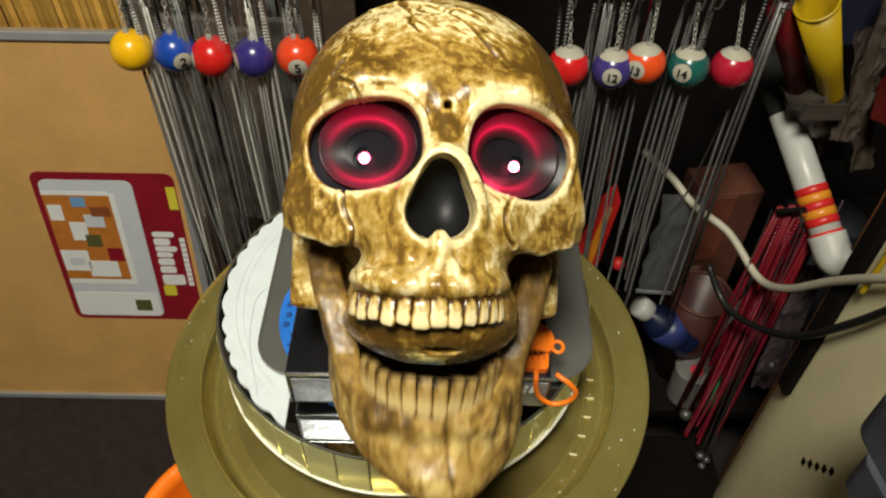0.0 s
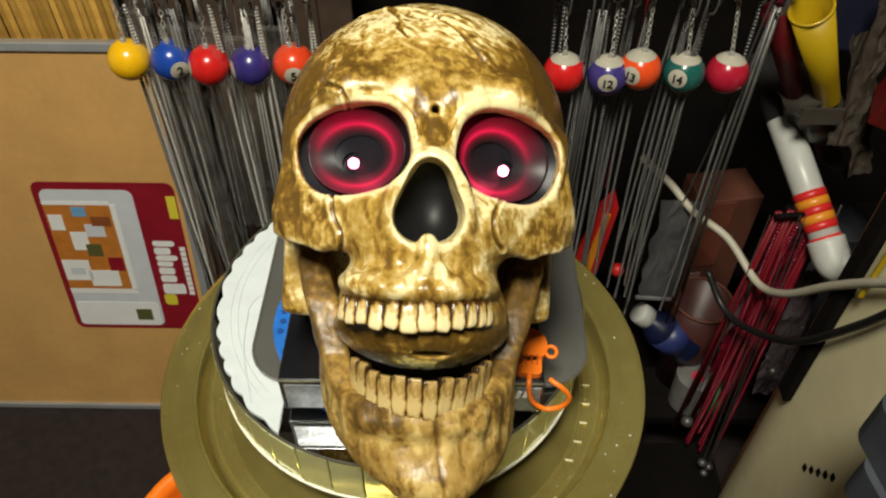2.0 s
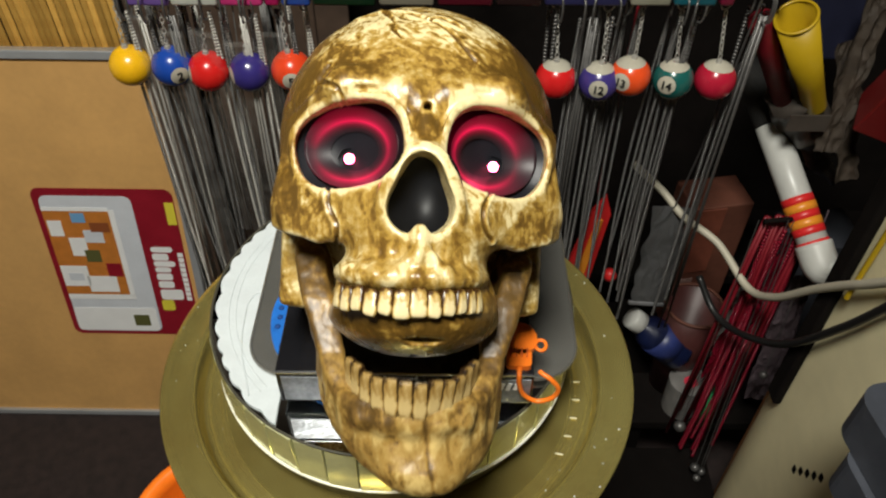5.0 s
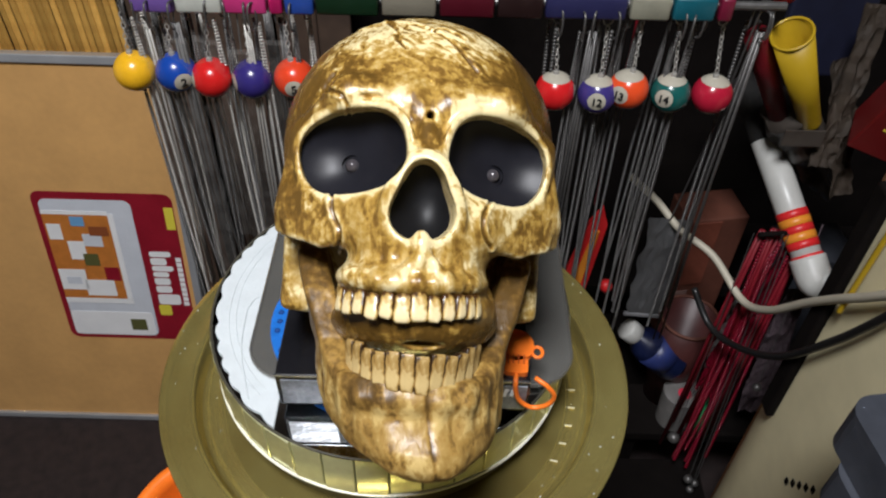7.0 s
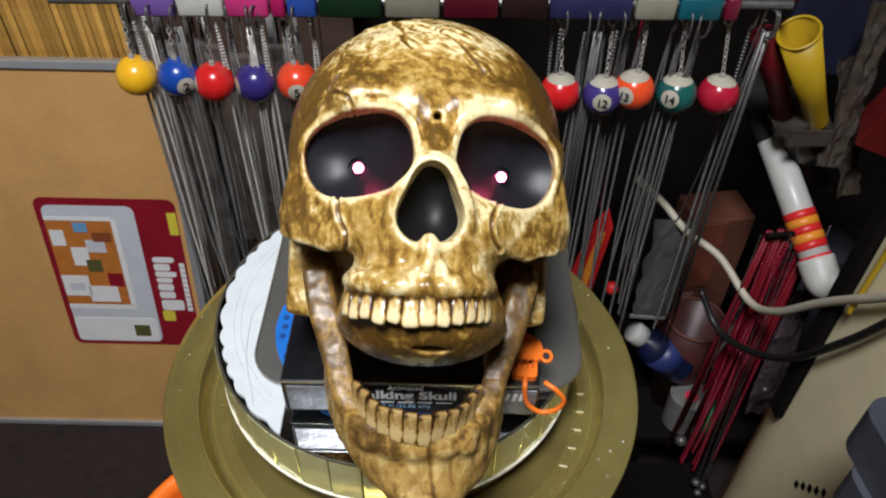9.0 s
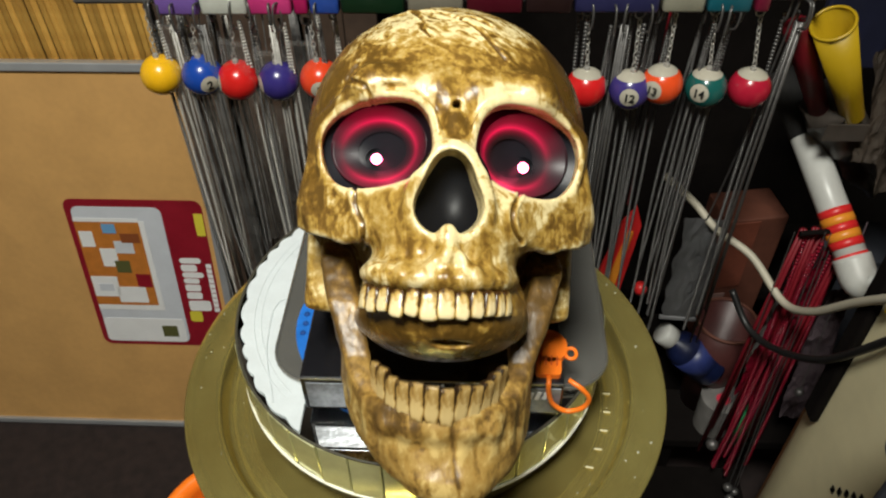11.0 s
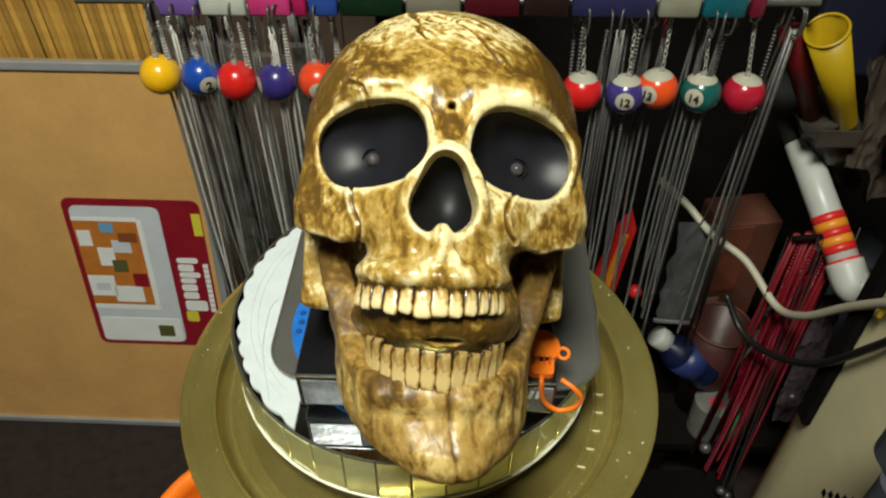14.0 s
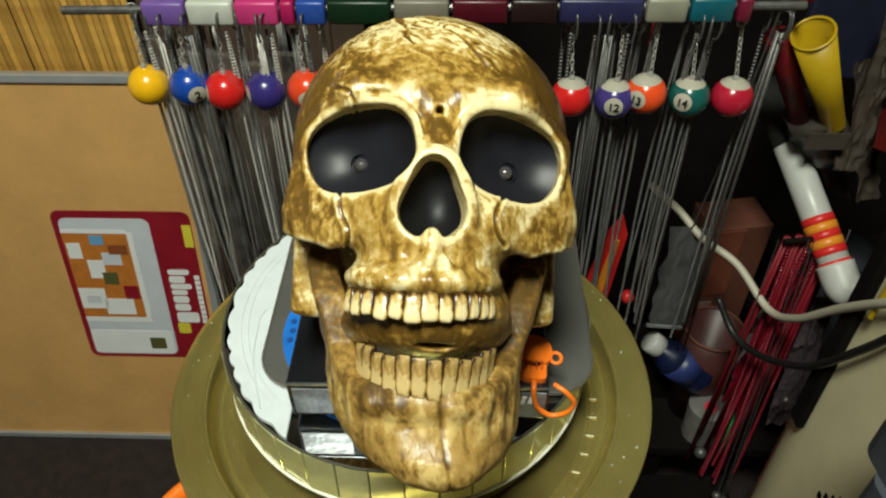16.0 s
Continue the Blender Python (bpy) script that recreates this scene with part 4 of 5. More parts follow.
nt.links.new(info.outputs["Random"], mr.inputs["Value"])
nt.links.new(mr.outputs[0], hue.inputs["Value"])
nt.links.new(ramp.outputs["Color"], hue.inputs["Color"])
nt.links.new(hue.outputs["Color"], nt.nodes["Principled BSDF"].inputs["Base Color"])
blind = thing("bamboo_blind", "golden bamboo slat blind with stitched rows", "blind", at=pose(0, 0.66, 0.10))
slat = mesh_of("slat", box(0.0088, 0.004, 0.9, (0, 0, 0), 0.0015, segments=1), M_BAMBOO)
for k in range(50):
    o = new("slat", slat)
    o.parent = blind
    o.matrix_basis = pose(-0.90 + 0.0094 * k, random.uniform(-0.0006, 0.0006), 0, ry=random.uniform(-0.2, 0.2))
M_THREAD = mat("brown_thread", (0.16, 0.06, 0.02), 0.8)
for zz in (-0.118, 0.14):
    bm = None
    for k in range(50):
        bm = box(0.0050, 0.0016, 0.0030, (-0.90 + 0.0094 * k, -0.0030, zz), bm=bm)
    part("stitching", bm, M_THREAD, blind)
part("head_rail", box(0.50, 0.02, 0.03, (-0.67, 0.014, 0.44), 0.003), M_STOOL, blind)

# an assumed shelf unit; its near-black boards stand in for the shade behind the hanging chains
M_DARK = mat("near_black_board", (0.009, 0.0072, 0.0065), 0.85, var=0.4, scale=12, spec=0.05)
shelf = thing("dark_backing_unit", "assumed black shelf unit standing in for the unlit corner", "shelf unit", at=pose(0.30, 0.0, FLOOR_Z))
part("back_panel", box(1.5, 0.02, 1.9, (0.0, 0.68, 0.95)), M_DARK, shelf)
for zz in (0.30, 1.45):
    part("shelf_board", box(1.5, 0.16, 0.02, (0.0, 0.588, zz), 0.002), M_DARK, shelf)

M_BOARD = mat("dull_brown_board", (0.085, 0.052, 0.034), 0.7, var=0.45, scale=9, bump=0.2)
boards = thing("hardboard_sheets", "dull brown hardboard sheets standing side by side behind the chains", "board stack")
for k, (w, dy, top) in enumerate(((0.062, 0.0, 1.0), (0.044, 0.012, 0.97), (0.058, -0.004, 1.02), (0.050, 0.010, 0.99), (0.040, 0.002, 1.0))):
    x = -0.318 + (0.0, 0.056, 0.108, 0.165, 0.212)[k]
    part("board", box(w, 0.012, top, (x, 0.505 + dy, FLOOR_Z + 0.001 + top / 2), 0.002), M_BOARD, boards)

# ---- the chain rack ----
M_CHROME = mat("nickel_chain", (0.54, 0.52, 0.48), 0.42, 0.5, var=0.2, scale=120)
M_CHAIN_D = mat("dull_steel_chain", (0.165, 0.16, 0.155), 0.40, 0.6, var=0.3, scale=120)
RACK_Y = 0.288
rack = thing("chain_rack", "steel hanging rack with coloured plastic sleeves on its rail", "rack")
part("rail", tube([(-0.32, RACK_Y + 0.004, 0.130), (0.322, RACK_Y + 0.004, 0.1377)], 0.004, 10), M_CHAIN_D, rack)
part("bracket", tube([(-0.04, RACK_Y + 0.005, 0.134), (-0.04, 0.675, 0.20)], 0.006, 10), M_CHAIN_D, rack)
part("bracket", tube([(0.06, RACK_Y + 0.005, 0.135), (0.06, 0.675, 0.20)], 0.006, 10), M_CHAIN_D, rack)
SLEEVES = ((-0.246, -0.208, (0.22, 0.12, 0.45)), (-0.207, -0.166, (0.72, 0.74, 0.66)), (-0.165, -0.127, (0.72, 0.05, 0.25)), (-0.126, -0.113, (0.5, 0.01, 0.12)),
           (-0.112, -0.086, (0.03, 0.09, 0.45)), (-0.085, -0.03, (0.01, 0.06, 0.02)), (-0.028, 0.02, (0.55, 0.5, 0.38)), (0.022, 0.07, (0.20, 0.01, 0.03)), (0.072, 0.112, (0.05, 0.02, 0.02)),
           (0.113, 0.184, (0.06, 0.06, 0.22)), (0.186, 0.2215, (0.70, 0.68, 0.52)), (0.223, 0.260, (0.02, 0.26, 0.36)), (0.262, 0.275, (0.4, 0.02, 0.08)))
# sleeves past the fifth are darkened in colour for the weaker light there
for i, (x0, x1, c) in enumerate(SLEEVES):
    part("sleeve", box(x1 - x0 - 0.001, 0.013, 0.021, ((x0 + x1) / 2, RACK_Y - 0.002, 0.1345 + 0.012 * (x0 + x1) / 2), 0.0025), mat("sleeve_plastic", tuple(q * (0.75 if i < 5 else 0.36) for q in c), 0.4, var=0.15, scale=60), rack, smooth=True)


def bead_mesh(name, length, pitch, r, material, sway, double):
    """A hanging strand of small round beads, or a loop of two strands."""
    unit = [(0, 0, 1), (1, 0, 0.25), (0, 1, 0.25), (-1, 0, 0.25), (0, -1, 0.25), (0.7, 0.7, -0.35), (-0.7, 0.7, -0.35), (-0.7, -0.7, -0.35), (0.7, -0.7, -0.35), (0, 0, -1)]
    tris = [(0, 1, 2), (0, 2, 3), (0, 3, 4), (0, 4, 1), (1, 5, 2), (2, 6, 3), (3, 7, 4), (4, 8, 1), (2, 5, 6), (3, 6, 7), (4, 7, 8), (1, 8, 5), (9, 6, 5), (9, 7, 6), (9, 8, 7), (9, 5, 8)]
    verts, faces = [], []
    for s in range(2 if double else 1):
        n = int(length / pitch)
        for k in range(n):
            t = k / n
            ox = (0.0035 * (2 * s - 1) * math.sin(math.pi * min(1, t * 1.2)) if double else 0) + sway * math.sin(t * 3.0) * 0.004
            base = len(verts)
            verts += [(ox + a * r, 0.0012 * s + b * r, -k * pitch + c * r * 1.05) for a, b, c in unit]
            faces += [tuple(base + q for q in tri) for tri in tris]
    me = bpy.data.meshes.new(name)
    me.from_pydata(verts, [], faces)
    me.materials.append(material)
    me.polygons.foreach_set("use_smooth", [True] * len(faces))
    return me


def snake_mesh(name, length, r, material, n):
    bm = None
    for k in range(n):
        bm = tube([(0.0018 * (k - n / 2), 0.001 * (k % 2), 0), ((0.0030 + 0.0008 * (k % 3)) * (k - n / 2), 0.004 * (k % 2), -length * 0.4), ((0.0022 + 0.0012 * (k % 2)) * (k - n / 2), 0.0, -length + 0.03 * (k % 3))], r, 6, bm)
    return mesh_of(name, bm, material, True)


random.seed(11)
STRANDS = [bead_mesh("strand", 0.40, 0.0032, 0.0018, M_CHROME, 0.5, True), bead_mesh("strand", 0.38, 0.0029, 0.0016, M_CHAIN_D, -0.6, True),
           bead_mesh("strand", 0.43, 0.0037, 0.0021, M_CHAIN_D, 0.2, False), snake_mesh("strand", 0.40, 0.0010, M_CHROME, 3), snake_mesh("strand", 0.43, 0.0012, M_CHAIN_D, 4)]
hook = mesh_of("hook", tube(smooth_line([(0, 0.006, 0.006), (0, -0.008, 0.010), (0, -0.012, 0.0), (0, -0.010, -0.012), (0, -0.004, -0.016)], 5), 0.0010, 6), M_CHAIN_D, True)
CHAINS = ((-0.262, 2), (-0.250, 0), (-0.237, 3), (-0.233, 0), (-0.228, 1), (-0.208, 4), (-0.203, 1), (-0.199, 1), (-0.177, 0), (-0.172, 0), (-0.166, 1), (-0.146, 3), (-0.141, 1),
          (-0.136, 0), (-0.118, 4), (-0.106, 1), (-0.098, 0), (0.122, 2), (0.127, 2), (0.148, 4), (0.153, 1), (0.158, 4), (0.176, 2), (0.190, 1), (0.194, 1), (0.199, 4),
          (0.236, 4), (0.240, 1), (0.244, 4), (0.249, 1), (0.166, 1), (0.183, 1), (0.229, 1), (0.254, 2), (0.299, 2), (0.304, 1), (0.309, 4), (0.313, 1))
BACK_ROW = tuple((x + 0.004, k) for x, k in zip(np.linspace(-0.268, -0.105, 9), (0, 4, 1, 3, 1, 2, 4, 0) * 3))
for row, (x, kind) in enumerate(CHAINS + BACK_ROW):
    # chains on the right take duller steel, standing in for weaker light
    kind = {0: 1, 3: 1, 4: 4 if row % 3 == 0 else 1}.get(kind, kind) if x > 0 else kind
    ch = thing("hanging_chain", ("nickel bead chain hanging from the rack", "thin steel bead chain hanging from the rack", "single dull steel bead chain", "fine silver snake chains in a bundle",
                                 "bundle of dull steel snake chains")[kind], "chain", "chains on the rack", at=pose(x + random.uniform(-0.002, 0.002), RACK_Y + (0.004 if row < len(CHAINS) else 0.045) + random.uniform(-0.012, 0.02), 0.112, rz=random.uniform(-30, 30)))
    for nm, me, up in (("strand", STRANDS[kind], 0.0), ("hook", hook, 0.012)):
        o = new(nm, me)
        o.parent = ch
        o.matrix_basis = pose(0, 0, up, ry=random.uniform(-0.9, 0.9))
        if nm == "strand":
            tagged(o, kind="stuff")

# ---- pool-ball key rings ----
M_BALLWHITE = mat("ball_white_resin", (0.45, 0.42, 0.34), 0.24, var=0.12, scale=60, coat=0.15)
M_DIGIT = mat("black_digit", (0.01, 0.01, 0.01), 0.4)
BALL_R = 0.0188


def ball_part(parent, color, striped, tilt):
    m = mat("ball_resin", color, 0.24, var=0.14, scale=60, coat=0.15)
    bm = bmesh.new()
    bmesh.ops.create_uvsphere(bm, u_segments=40, v_segments=24, radius=BALL_R)
    for face in bm.faces:
        face.smooth = True
        if striped and abs(face.calc_center_median().z) > BALL_R * 0.74:
            face.material_index = 1
    ob = part("ball", bm, [m, M_BALLWHITE], parent, "", True, pose(0, 0, 0, *tilt))
    return ob


def cap_disc(parent, spin, lift, text):
    """The white number spot, bent to the ball."""
    rings = [[(0, 0)]] + [[(r * math.cos(2 * math.pi * k / 20), r * math.sin(2 * math.pi * k / 20)) for k in range(20)] for r in (0.004, 0.0085)]
    bm = bmesh.new()
    rr = BALL_R + 0.0002
    vs = [[bm.verts.new((x, -math.sqrt(rr * rr - x * x - z * z), z)) for x, z in ring] for ring in rings]
    for k in range(20):
        j = (k + 1) % 20
        bm.faces.new((vs[0][0], vs[1][k], vs[1][j]))
        bm.faces.new((vs[1][k], vs[2][k], vs[2][j], vs[1][j]))
    spot = part("number_spot", bm, M_BALLWHITE, parent, "white number spot", True, pose(0, 0, 0, lift, 0, spin))
    word(text, 0.0115 if len(text) < 2 else 0.0102, M_DIGIT, spot, pose(0, -BALL_R - 0.0001, -0.0036, rx=90), "digit", bold=0.00035)


ring_me = mesh_of("ring", tube([(0.0052 * math.cos(a), 0.0, 0.0052 * math.sin(a)) for a in np.linspace(0, 2 * math.pi, 18, endpoint=False)], 0.0007, 6, closed=True), M_CHROME, True)
link_me = mesh_of("link", tube([(0.0017 * math.cos(a), 0.0, 0.0029 * math.sin(a)) for a in np.linspace(0, 2 * math.pi, 12, endpoint=False)], 0.0006, 5, closed=True), M_CHROME, True)
BALLS = ((-0.260, 0.0600, "1", (0.85, 0.46, 0.005), 0, 150, "yellow"), (-0.2215, 0.0600, "2", (0.012, 0.06, 0.36), 0, 36, "blue"), (-0.189, 0.0550, "3", (0.62, 0.015, 0.012), 0, -66, "red"),
         (-0.151, 0.0550, "4", (0.035, 0.025, 0.17), 0, -62, "purple"), (-0.112, 0.0570, "5", (0.75, 0.06, 0.015), 0, 8, "orange-red"),
         (0.132, 0.0510, "11", (0.62, 0.015, 0.015), 1, 85, "red and white striped"), (0.172, 0.0490, "12", (0.05, 0.035, 0.19), 1, -10, "purple and white striped"),
         (0.200, 0.0550, "13", (0.78, 0.08, 0.015), 1, -38, "orange and white striped"), (0.240, 0.0520, "14", (0.012, 0.10, 0.09), 1, -32, "green and white striped"),
         (0.279, 0.0520, "15", (0.42, 0.012, 0.035), 1, 95, "maroon and white striped"))
for x, zb, text, color, striped, spin, tint in BALLS:
    key = thing("ball_key_ring", "glossy %s pool ball on a short steel chain" % tint, "key ring", "pool-ball key rings", at=pose(x, RACK_Y - 0.003, zb, ry=random.uniform(-4, 4)))
    ball_part(key, color, striped, (-4, random.uniform(-8, 8), 0))
    cap_disc(key, spin, {"12": -6, "14": -10, "13": -4, "2": 6, "5": 5}.get(text, -3), text)
    part("cap", lathe([(0.0030, 0), (0.0026, 0.003), (0, 0.0034)], 12, at=pose(0, 0, BALL_R - 0.0006)), M_CHROME, key)
    z = BALL_R + 0.006
    for k in range(9):
        o = new("link", link_me)
        o.parent = key
        o.matrix_basis = pose(0, 0.0012 * k, z, rz=90 * (k % 2) + 20)
        z += 0.0046
    o = new("ring", ring_me)
    o.parent = key
    o.matrix_basis = pose(0, 0.012, z + 0.003, rz=20)
# ---- clutter beside the rack ----
M_PVC = mat("white_pvc", (0.52, 0.52, 0.49), 0.4, var=0.12, scale=20)
M_TAPE_R = mat("red_tape", (0.62, 0.02, 0.02), 0.4, var=0.1)
M_TAPE_O = mat("orange_tape", (0.75, 0.26, 0.02), 0.4, var=0.1)
M_YELLOW = mat("yellow_plastic", (0.40, 0.26, 0.005), 0.35, var=0.1, scale=15)
M_DKRED = mat("dark_red_plastic", (0.19, 0.006, 0.014), 0.45, var=0.2)
M_BEIGE = mat("beige_enamel", (0.78, 0.70, 0.44), 0.45, var=0.15, scale=6)
M_CABLE = mat("beige_cable", (0.50, 0.46, 0.36), 0.5, var=0.1)
M_BLKCABLE = mat("black_cable", (0.012, 0.012, 0.012), 0.4, var=0.2)
M_CLEAR = mat("cloudy_bag", (0.06, 0.05, 0.042), 0.35, var=0.3, scale=18, bump=0.6, bump_scale=40)
M_NAVY = mat("navy_plastic", (0.008, 0.014, 0.06), 0.4, var=0.3, scale=30)
M_BROWN = mat("brown_card", (0.14, 0.045, 0.025), 0.7, var=0.4, scale=14, bump=0.2)
M_CHARCOAL = mat("charcoal_plastic", (0.055, 0.06, 0.075), 0.45, var=0.3, scale=20, bump=0.2)
M_WOOD = mat("brown_wood_strip", (0.26, 0.12, 0.045), 0.5, var=0.3, scale=22)


def cylinder_between(a, b, r0, r1=None, sides=24, caps=True):
    return tube([a, Vector(a).lerp(Vector(b), 0.5), b], [r0, (r0 + (r1 or r0)) / 2, r1 or r0], sides)


# striped white pipe leaning in the corner, an elbow at its lower end
A, B = Vector((0.375, 0.43, -0.030)), Vector((0.437, 0.262, -0.152))
pipe = thing("striped_pipe", "white plastic pipe with red and orange tape stripes and an elbow", "pipe")
part("pipe_body", cylinder_between(A.lerp(B, 0.27), B, 0.0165), M_PVC, pipe, smooth=True)
# dark sleeve added where the pipe's upper end only falls into shade
part("shade_sleeve", cylinder_between(A.lerp(B, -0.05), A.lerp(B, 0.30), 0.0172), mat("pipe_shade", (0.018, 0.017, 0.016), 0.85, var=0.5, scale=40, bump=0.4), pipe, "added dark sleeve for the shade on the pipe top", True)
for i, (k, m) in enumerate(((0.717, M_TAPE_R), (0.757, M_TAPE_O), (0.797, M_TAPE_R), (0.837, M_TAPE_O), (0.877, M_TAPE_R), (0.945, M_TAPE_R))):
    part("tape_stripe", cylinder_between(A.lerp(B, k - 0.0205 if k < 0.9 else k - 0.013), A.lerp(B, k + 0.0205 if k < 0.9 else k + 0.013), 0.0172 + 0.0002 * (i % 2)), m, pipe, smooth=True)
d = (B - A).normalized()
part("elbow", tube(smooth_line([B - d * 0.012, B + d * 0.012, B + d * 0.020 + Vector((0.005, 0.001, 0.003)), B + d * 0.022 + Vector((0.014, 0.003, 0.010))], 5), 0.0195, 20), M_PVC, pipe, smooth=True)

# yellow horn and a dark red one in a cloudy bag
T, L = Vector((0.340, 0.300, 0.108)), Vector((0.411, 0.338, -0.012))
horn = thing("yellow_horn", "yellow plastic horn standing open end up", "horn")
ax = (T - L).normalized()
rot = ax.to_track_quat("Z", "Y").to_matrix().to_4x4()
ln = (T - L).length
part("cone", lathe([(0.011, 0), (0.0130, ln * 0.3), (0.0187, ln), (0.0170, ln - 0.001), (0.0105, ln * 0.3), (0.009, 0.004)], 40, at=Matrix.Translation(L) @ rot), M_YELLOW, horn, smooth=True)
part("rim", tube([Vector(L) + rot.to_3x3() @ Vector((0.0180 * math.cos(a), 0.0180 * math.sin(a), ln - 0.0006)) for a in np.linspace(0, 2 * math.pi, 32, endpoint=False)], 0.0015, 8, closed=True), M_YELLOW, horn, smooth=True)
horn2 = thing("red_horn", "dark red plastic horn beside the yellow one", "horn")
part("cone", lathe([(0, 0), (0.010, 0), (0.0125, ln * 0.9), (0.009, ln * 0.93), (0, ln * 0.93)], 30, at=Matrix.Translation(L + Vector((-0.030, 0.012, 0.0))) @ rot), M_DKRED, horn2, smooth=True)


def crumple(points, radii, seed, sides=18, depth=0.25):
    bm = tube(smooth_line(points, 5), [r for r in np.interp(np.linspace(0, 1, (len(points) - 1) * 5 + 1), np.linspace(0, 1, len(radii)), radii)], sides)
    for v in bm.verts:
        q = noise.noise_vector(v.co * 60 + Vector((seed, 0, 0))) * 0.006 + noise.noise_vector(v.co * 22 + Vector((0, seed, 0))) * 0.009
        v.co += q * depth * 4
    return bm


bag = thing("plastic_bag", "crumpled cloudy plastic bag holding the horns", "bag")
part("pouch", crumple([(0.392, 0.352, -0.005), (0.415, 0.362, -0.04), (0.455, 0.375, -0.10), (0.498, 0.385, -0.155)], [0.026, 0.028, 0.018, 0.004], 3), M_CLEAR, bag, smooth=True)
part("band", box(0.042, 0.002, 0.020, (0.402, 0.322, -0.022), 0.0005, turn=None), M_CLEAR, bag, "grey paper band")
paper = thing("crumpled_paper", "crumpled tan wrapping paper beside the horns", "paper")


def crumpled_sheet(w, h, seed, deep=0.012):
    """A thin sheet with sharp folds and a torn outline, standing in its own plane."""
    bm = bmesh.new()
    nx, nz = 16, 40
    vs = []
    for j in range(nz + 1):
        for i in range(nx + 1):
            u, v = i / nx - 0.5, j / nz - 0.5
            edge = 1 + 0.25 * noise.noise(Vector((seed, v * 5, 0)))
            p = Vector((u * w * edge, 0, v * h))
            fold = abs(noise.noise(Vector((p.x * 70 + seed, p.z * 22, 0)))) + 0.5 * abs(noise.noise(Vector((p.x * 130, p.z * 60 + seed, 3))))
            vs.append(bm.verts.new((p.x + 0.004 * noise.noise(Vector((p.z * 40, seed, 1))), deep * fold, p.z)))
    for j in range(nz):
        for i in range(nx):
            a = j * (nx + 1) + i
            bm.faces.new((vs[a], vs[a + 1], vs[a + nx + 2], vs[a + nx + 1]))
    bmesh.ops.solidify(bm, geom=bm.faces[:], thickness=0.0006)
    return bm


M_KRAFT = mat("tan_wrapping", (0.085, 0.062, 0.043), 0.7, var=0.4, scale=25, bump=0.3)
for x, y, z, w, h, seed, ry in ((0.446, 0.350, 0.02, 0.030, 0.17, 2.0, 9), (0.462, 0.356, -0.035, 0.026, 0.16, 7.0, -12)):
    part("sheet", crumpled_sheet(w, h, seed), M_KRAFT, paper, at=pose(x, y, z, -18, ry, 8))
solid("blue_folder", box(0.09, 0.012, 0.16, (0.435, 0.43, 0.07), 0.003, turn=None), mat("navy_card", (0.003, 0.0045, 0.024), 0.7, var=0.3), "navy blue plastic folder standing behind the horns", "folder")
solid("red_ball", lathe([(0.0, -0.017), (0.010, -0.0137), (0.0165, -0.004), (0.0165, 0.004), (0.010, 0.0137), (0, 0.017)], 24, at=pose(0.338, 0.34, 0.135)), M_TAPE_R, "small red plastic ball on the rack", "ball", smooth=True)
carton = thing("red_carton", "red printed carton tilted on the clutter", "carton", at=pose(0.492, 0.31, 0.010, 18, 12, -20))
part("body", box(0.075, 0.05, 0.075, (0, 0, 0), 0.002), mat("red_card", (0.16, 0.008, 0.008), 0.45, var=0.2), carton)
for k in range(2):
    part("print_bar", box(0.018, 0.0008, 0.003, (-0.014, -0.0253, 0.012 - 0.009 * k)), M_YELL, carton)

# clear film bags hanging among the chains
M_FILM = mat("clear_poly_film", (0.62, 0.60, 0.56), 0.14, bump=0.5, bump_scale=90)
M_FILM.node_tree.nodes["Principled BSDF"].inputs["Alpha"].default_value = 0.05
for x, z, w, h, seed in ((-0.243, -0.01, 0.030, 0.25, 3.0), (-0.214, -0.05, 0.026, 0.30, 9.0), (-0.186, -0.02, 0.028, 0.24, 15.0), (-0.155, -0.05, 0.026, 0.28, 22.0), (-0.126, -0.03, 0.026, 0.26, 27.0)):
    clear = thing("clear_bag", "crumpled clear film bag hanging among the chains", "bag", "clear bags on the rack", at=pose(x, RACK_Y - 0.012, z, rz=random.uniform(-20, 20)))
    part("sheet", crumpled_sheet(w, h, seed, 0.008), M_FILM, clear)
    part("seal", box(w * 0.9, 0.0016, 0.004, (0, 0.003, h / 2 - 0.004), 0.0004), M_FILM, clear)
    part("loop", tube([(0, 0.002, h / 2 - 0.003), (0, 0.016, 0.132 - z)], 0.0007, 6), M_CHAIN_D, clear)

# cables
cab = thing("beige_cable", "thick beige mains cable sagging through the clutter", "cable")
part("sheath", tube(smooth_line([(0.268, 0.43, -0.165), (0.294, 0.385, -0.168), (0.320, 0.355, -0.186), (0.357, 0.325, -0.200), (0.385, 0.275, -0.222), (0.392, 0.229, -0.187), (0.397, 0.178, -0.116), (0.398, 0.126, -0.052), (0.399, 0.062, 0.018), (0.399, -0.03, 0.06)], 8), 0.0046, 10), M_CABLE, cab, smooth=True)
cab = thing("black_cable", "black rubber cable sagging across the beige cabinet", "cable")
part("sheath", tube(smooth_line([(0.350, 0.33, -0.262), (0.368, 0.295, -0.290), (0.383, 0.25, -0.275), (0.392, 0.178, -0.204), (0.397, 0.122, -0.108), (0.398, 0.086, -0.033), (0.398, 0.062, 0.018), (0.398, 0.0, 0.05)], 8), 0.0042, 10), M_BLKCABLE, cab, smooth=True)

# tall beige cabinet with a rounded corner, a black trim and a wood strip along it
cabinet = thing("beige_cabinet", "tall beige enamelled cabinet with a rounded corner", "cabinet", at=pose(0, 0, FLOOR_Z))
CH = 0.80
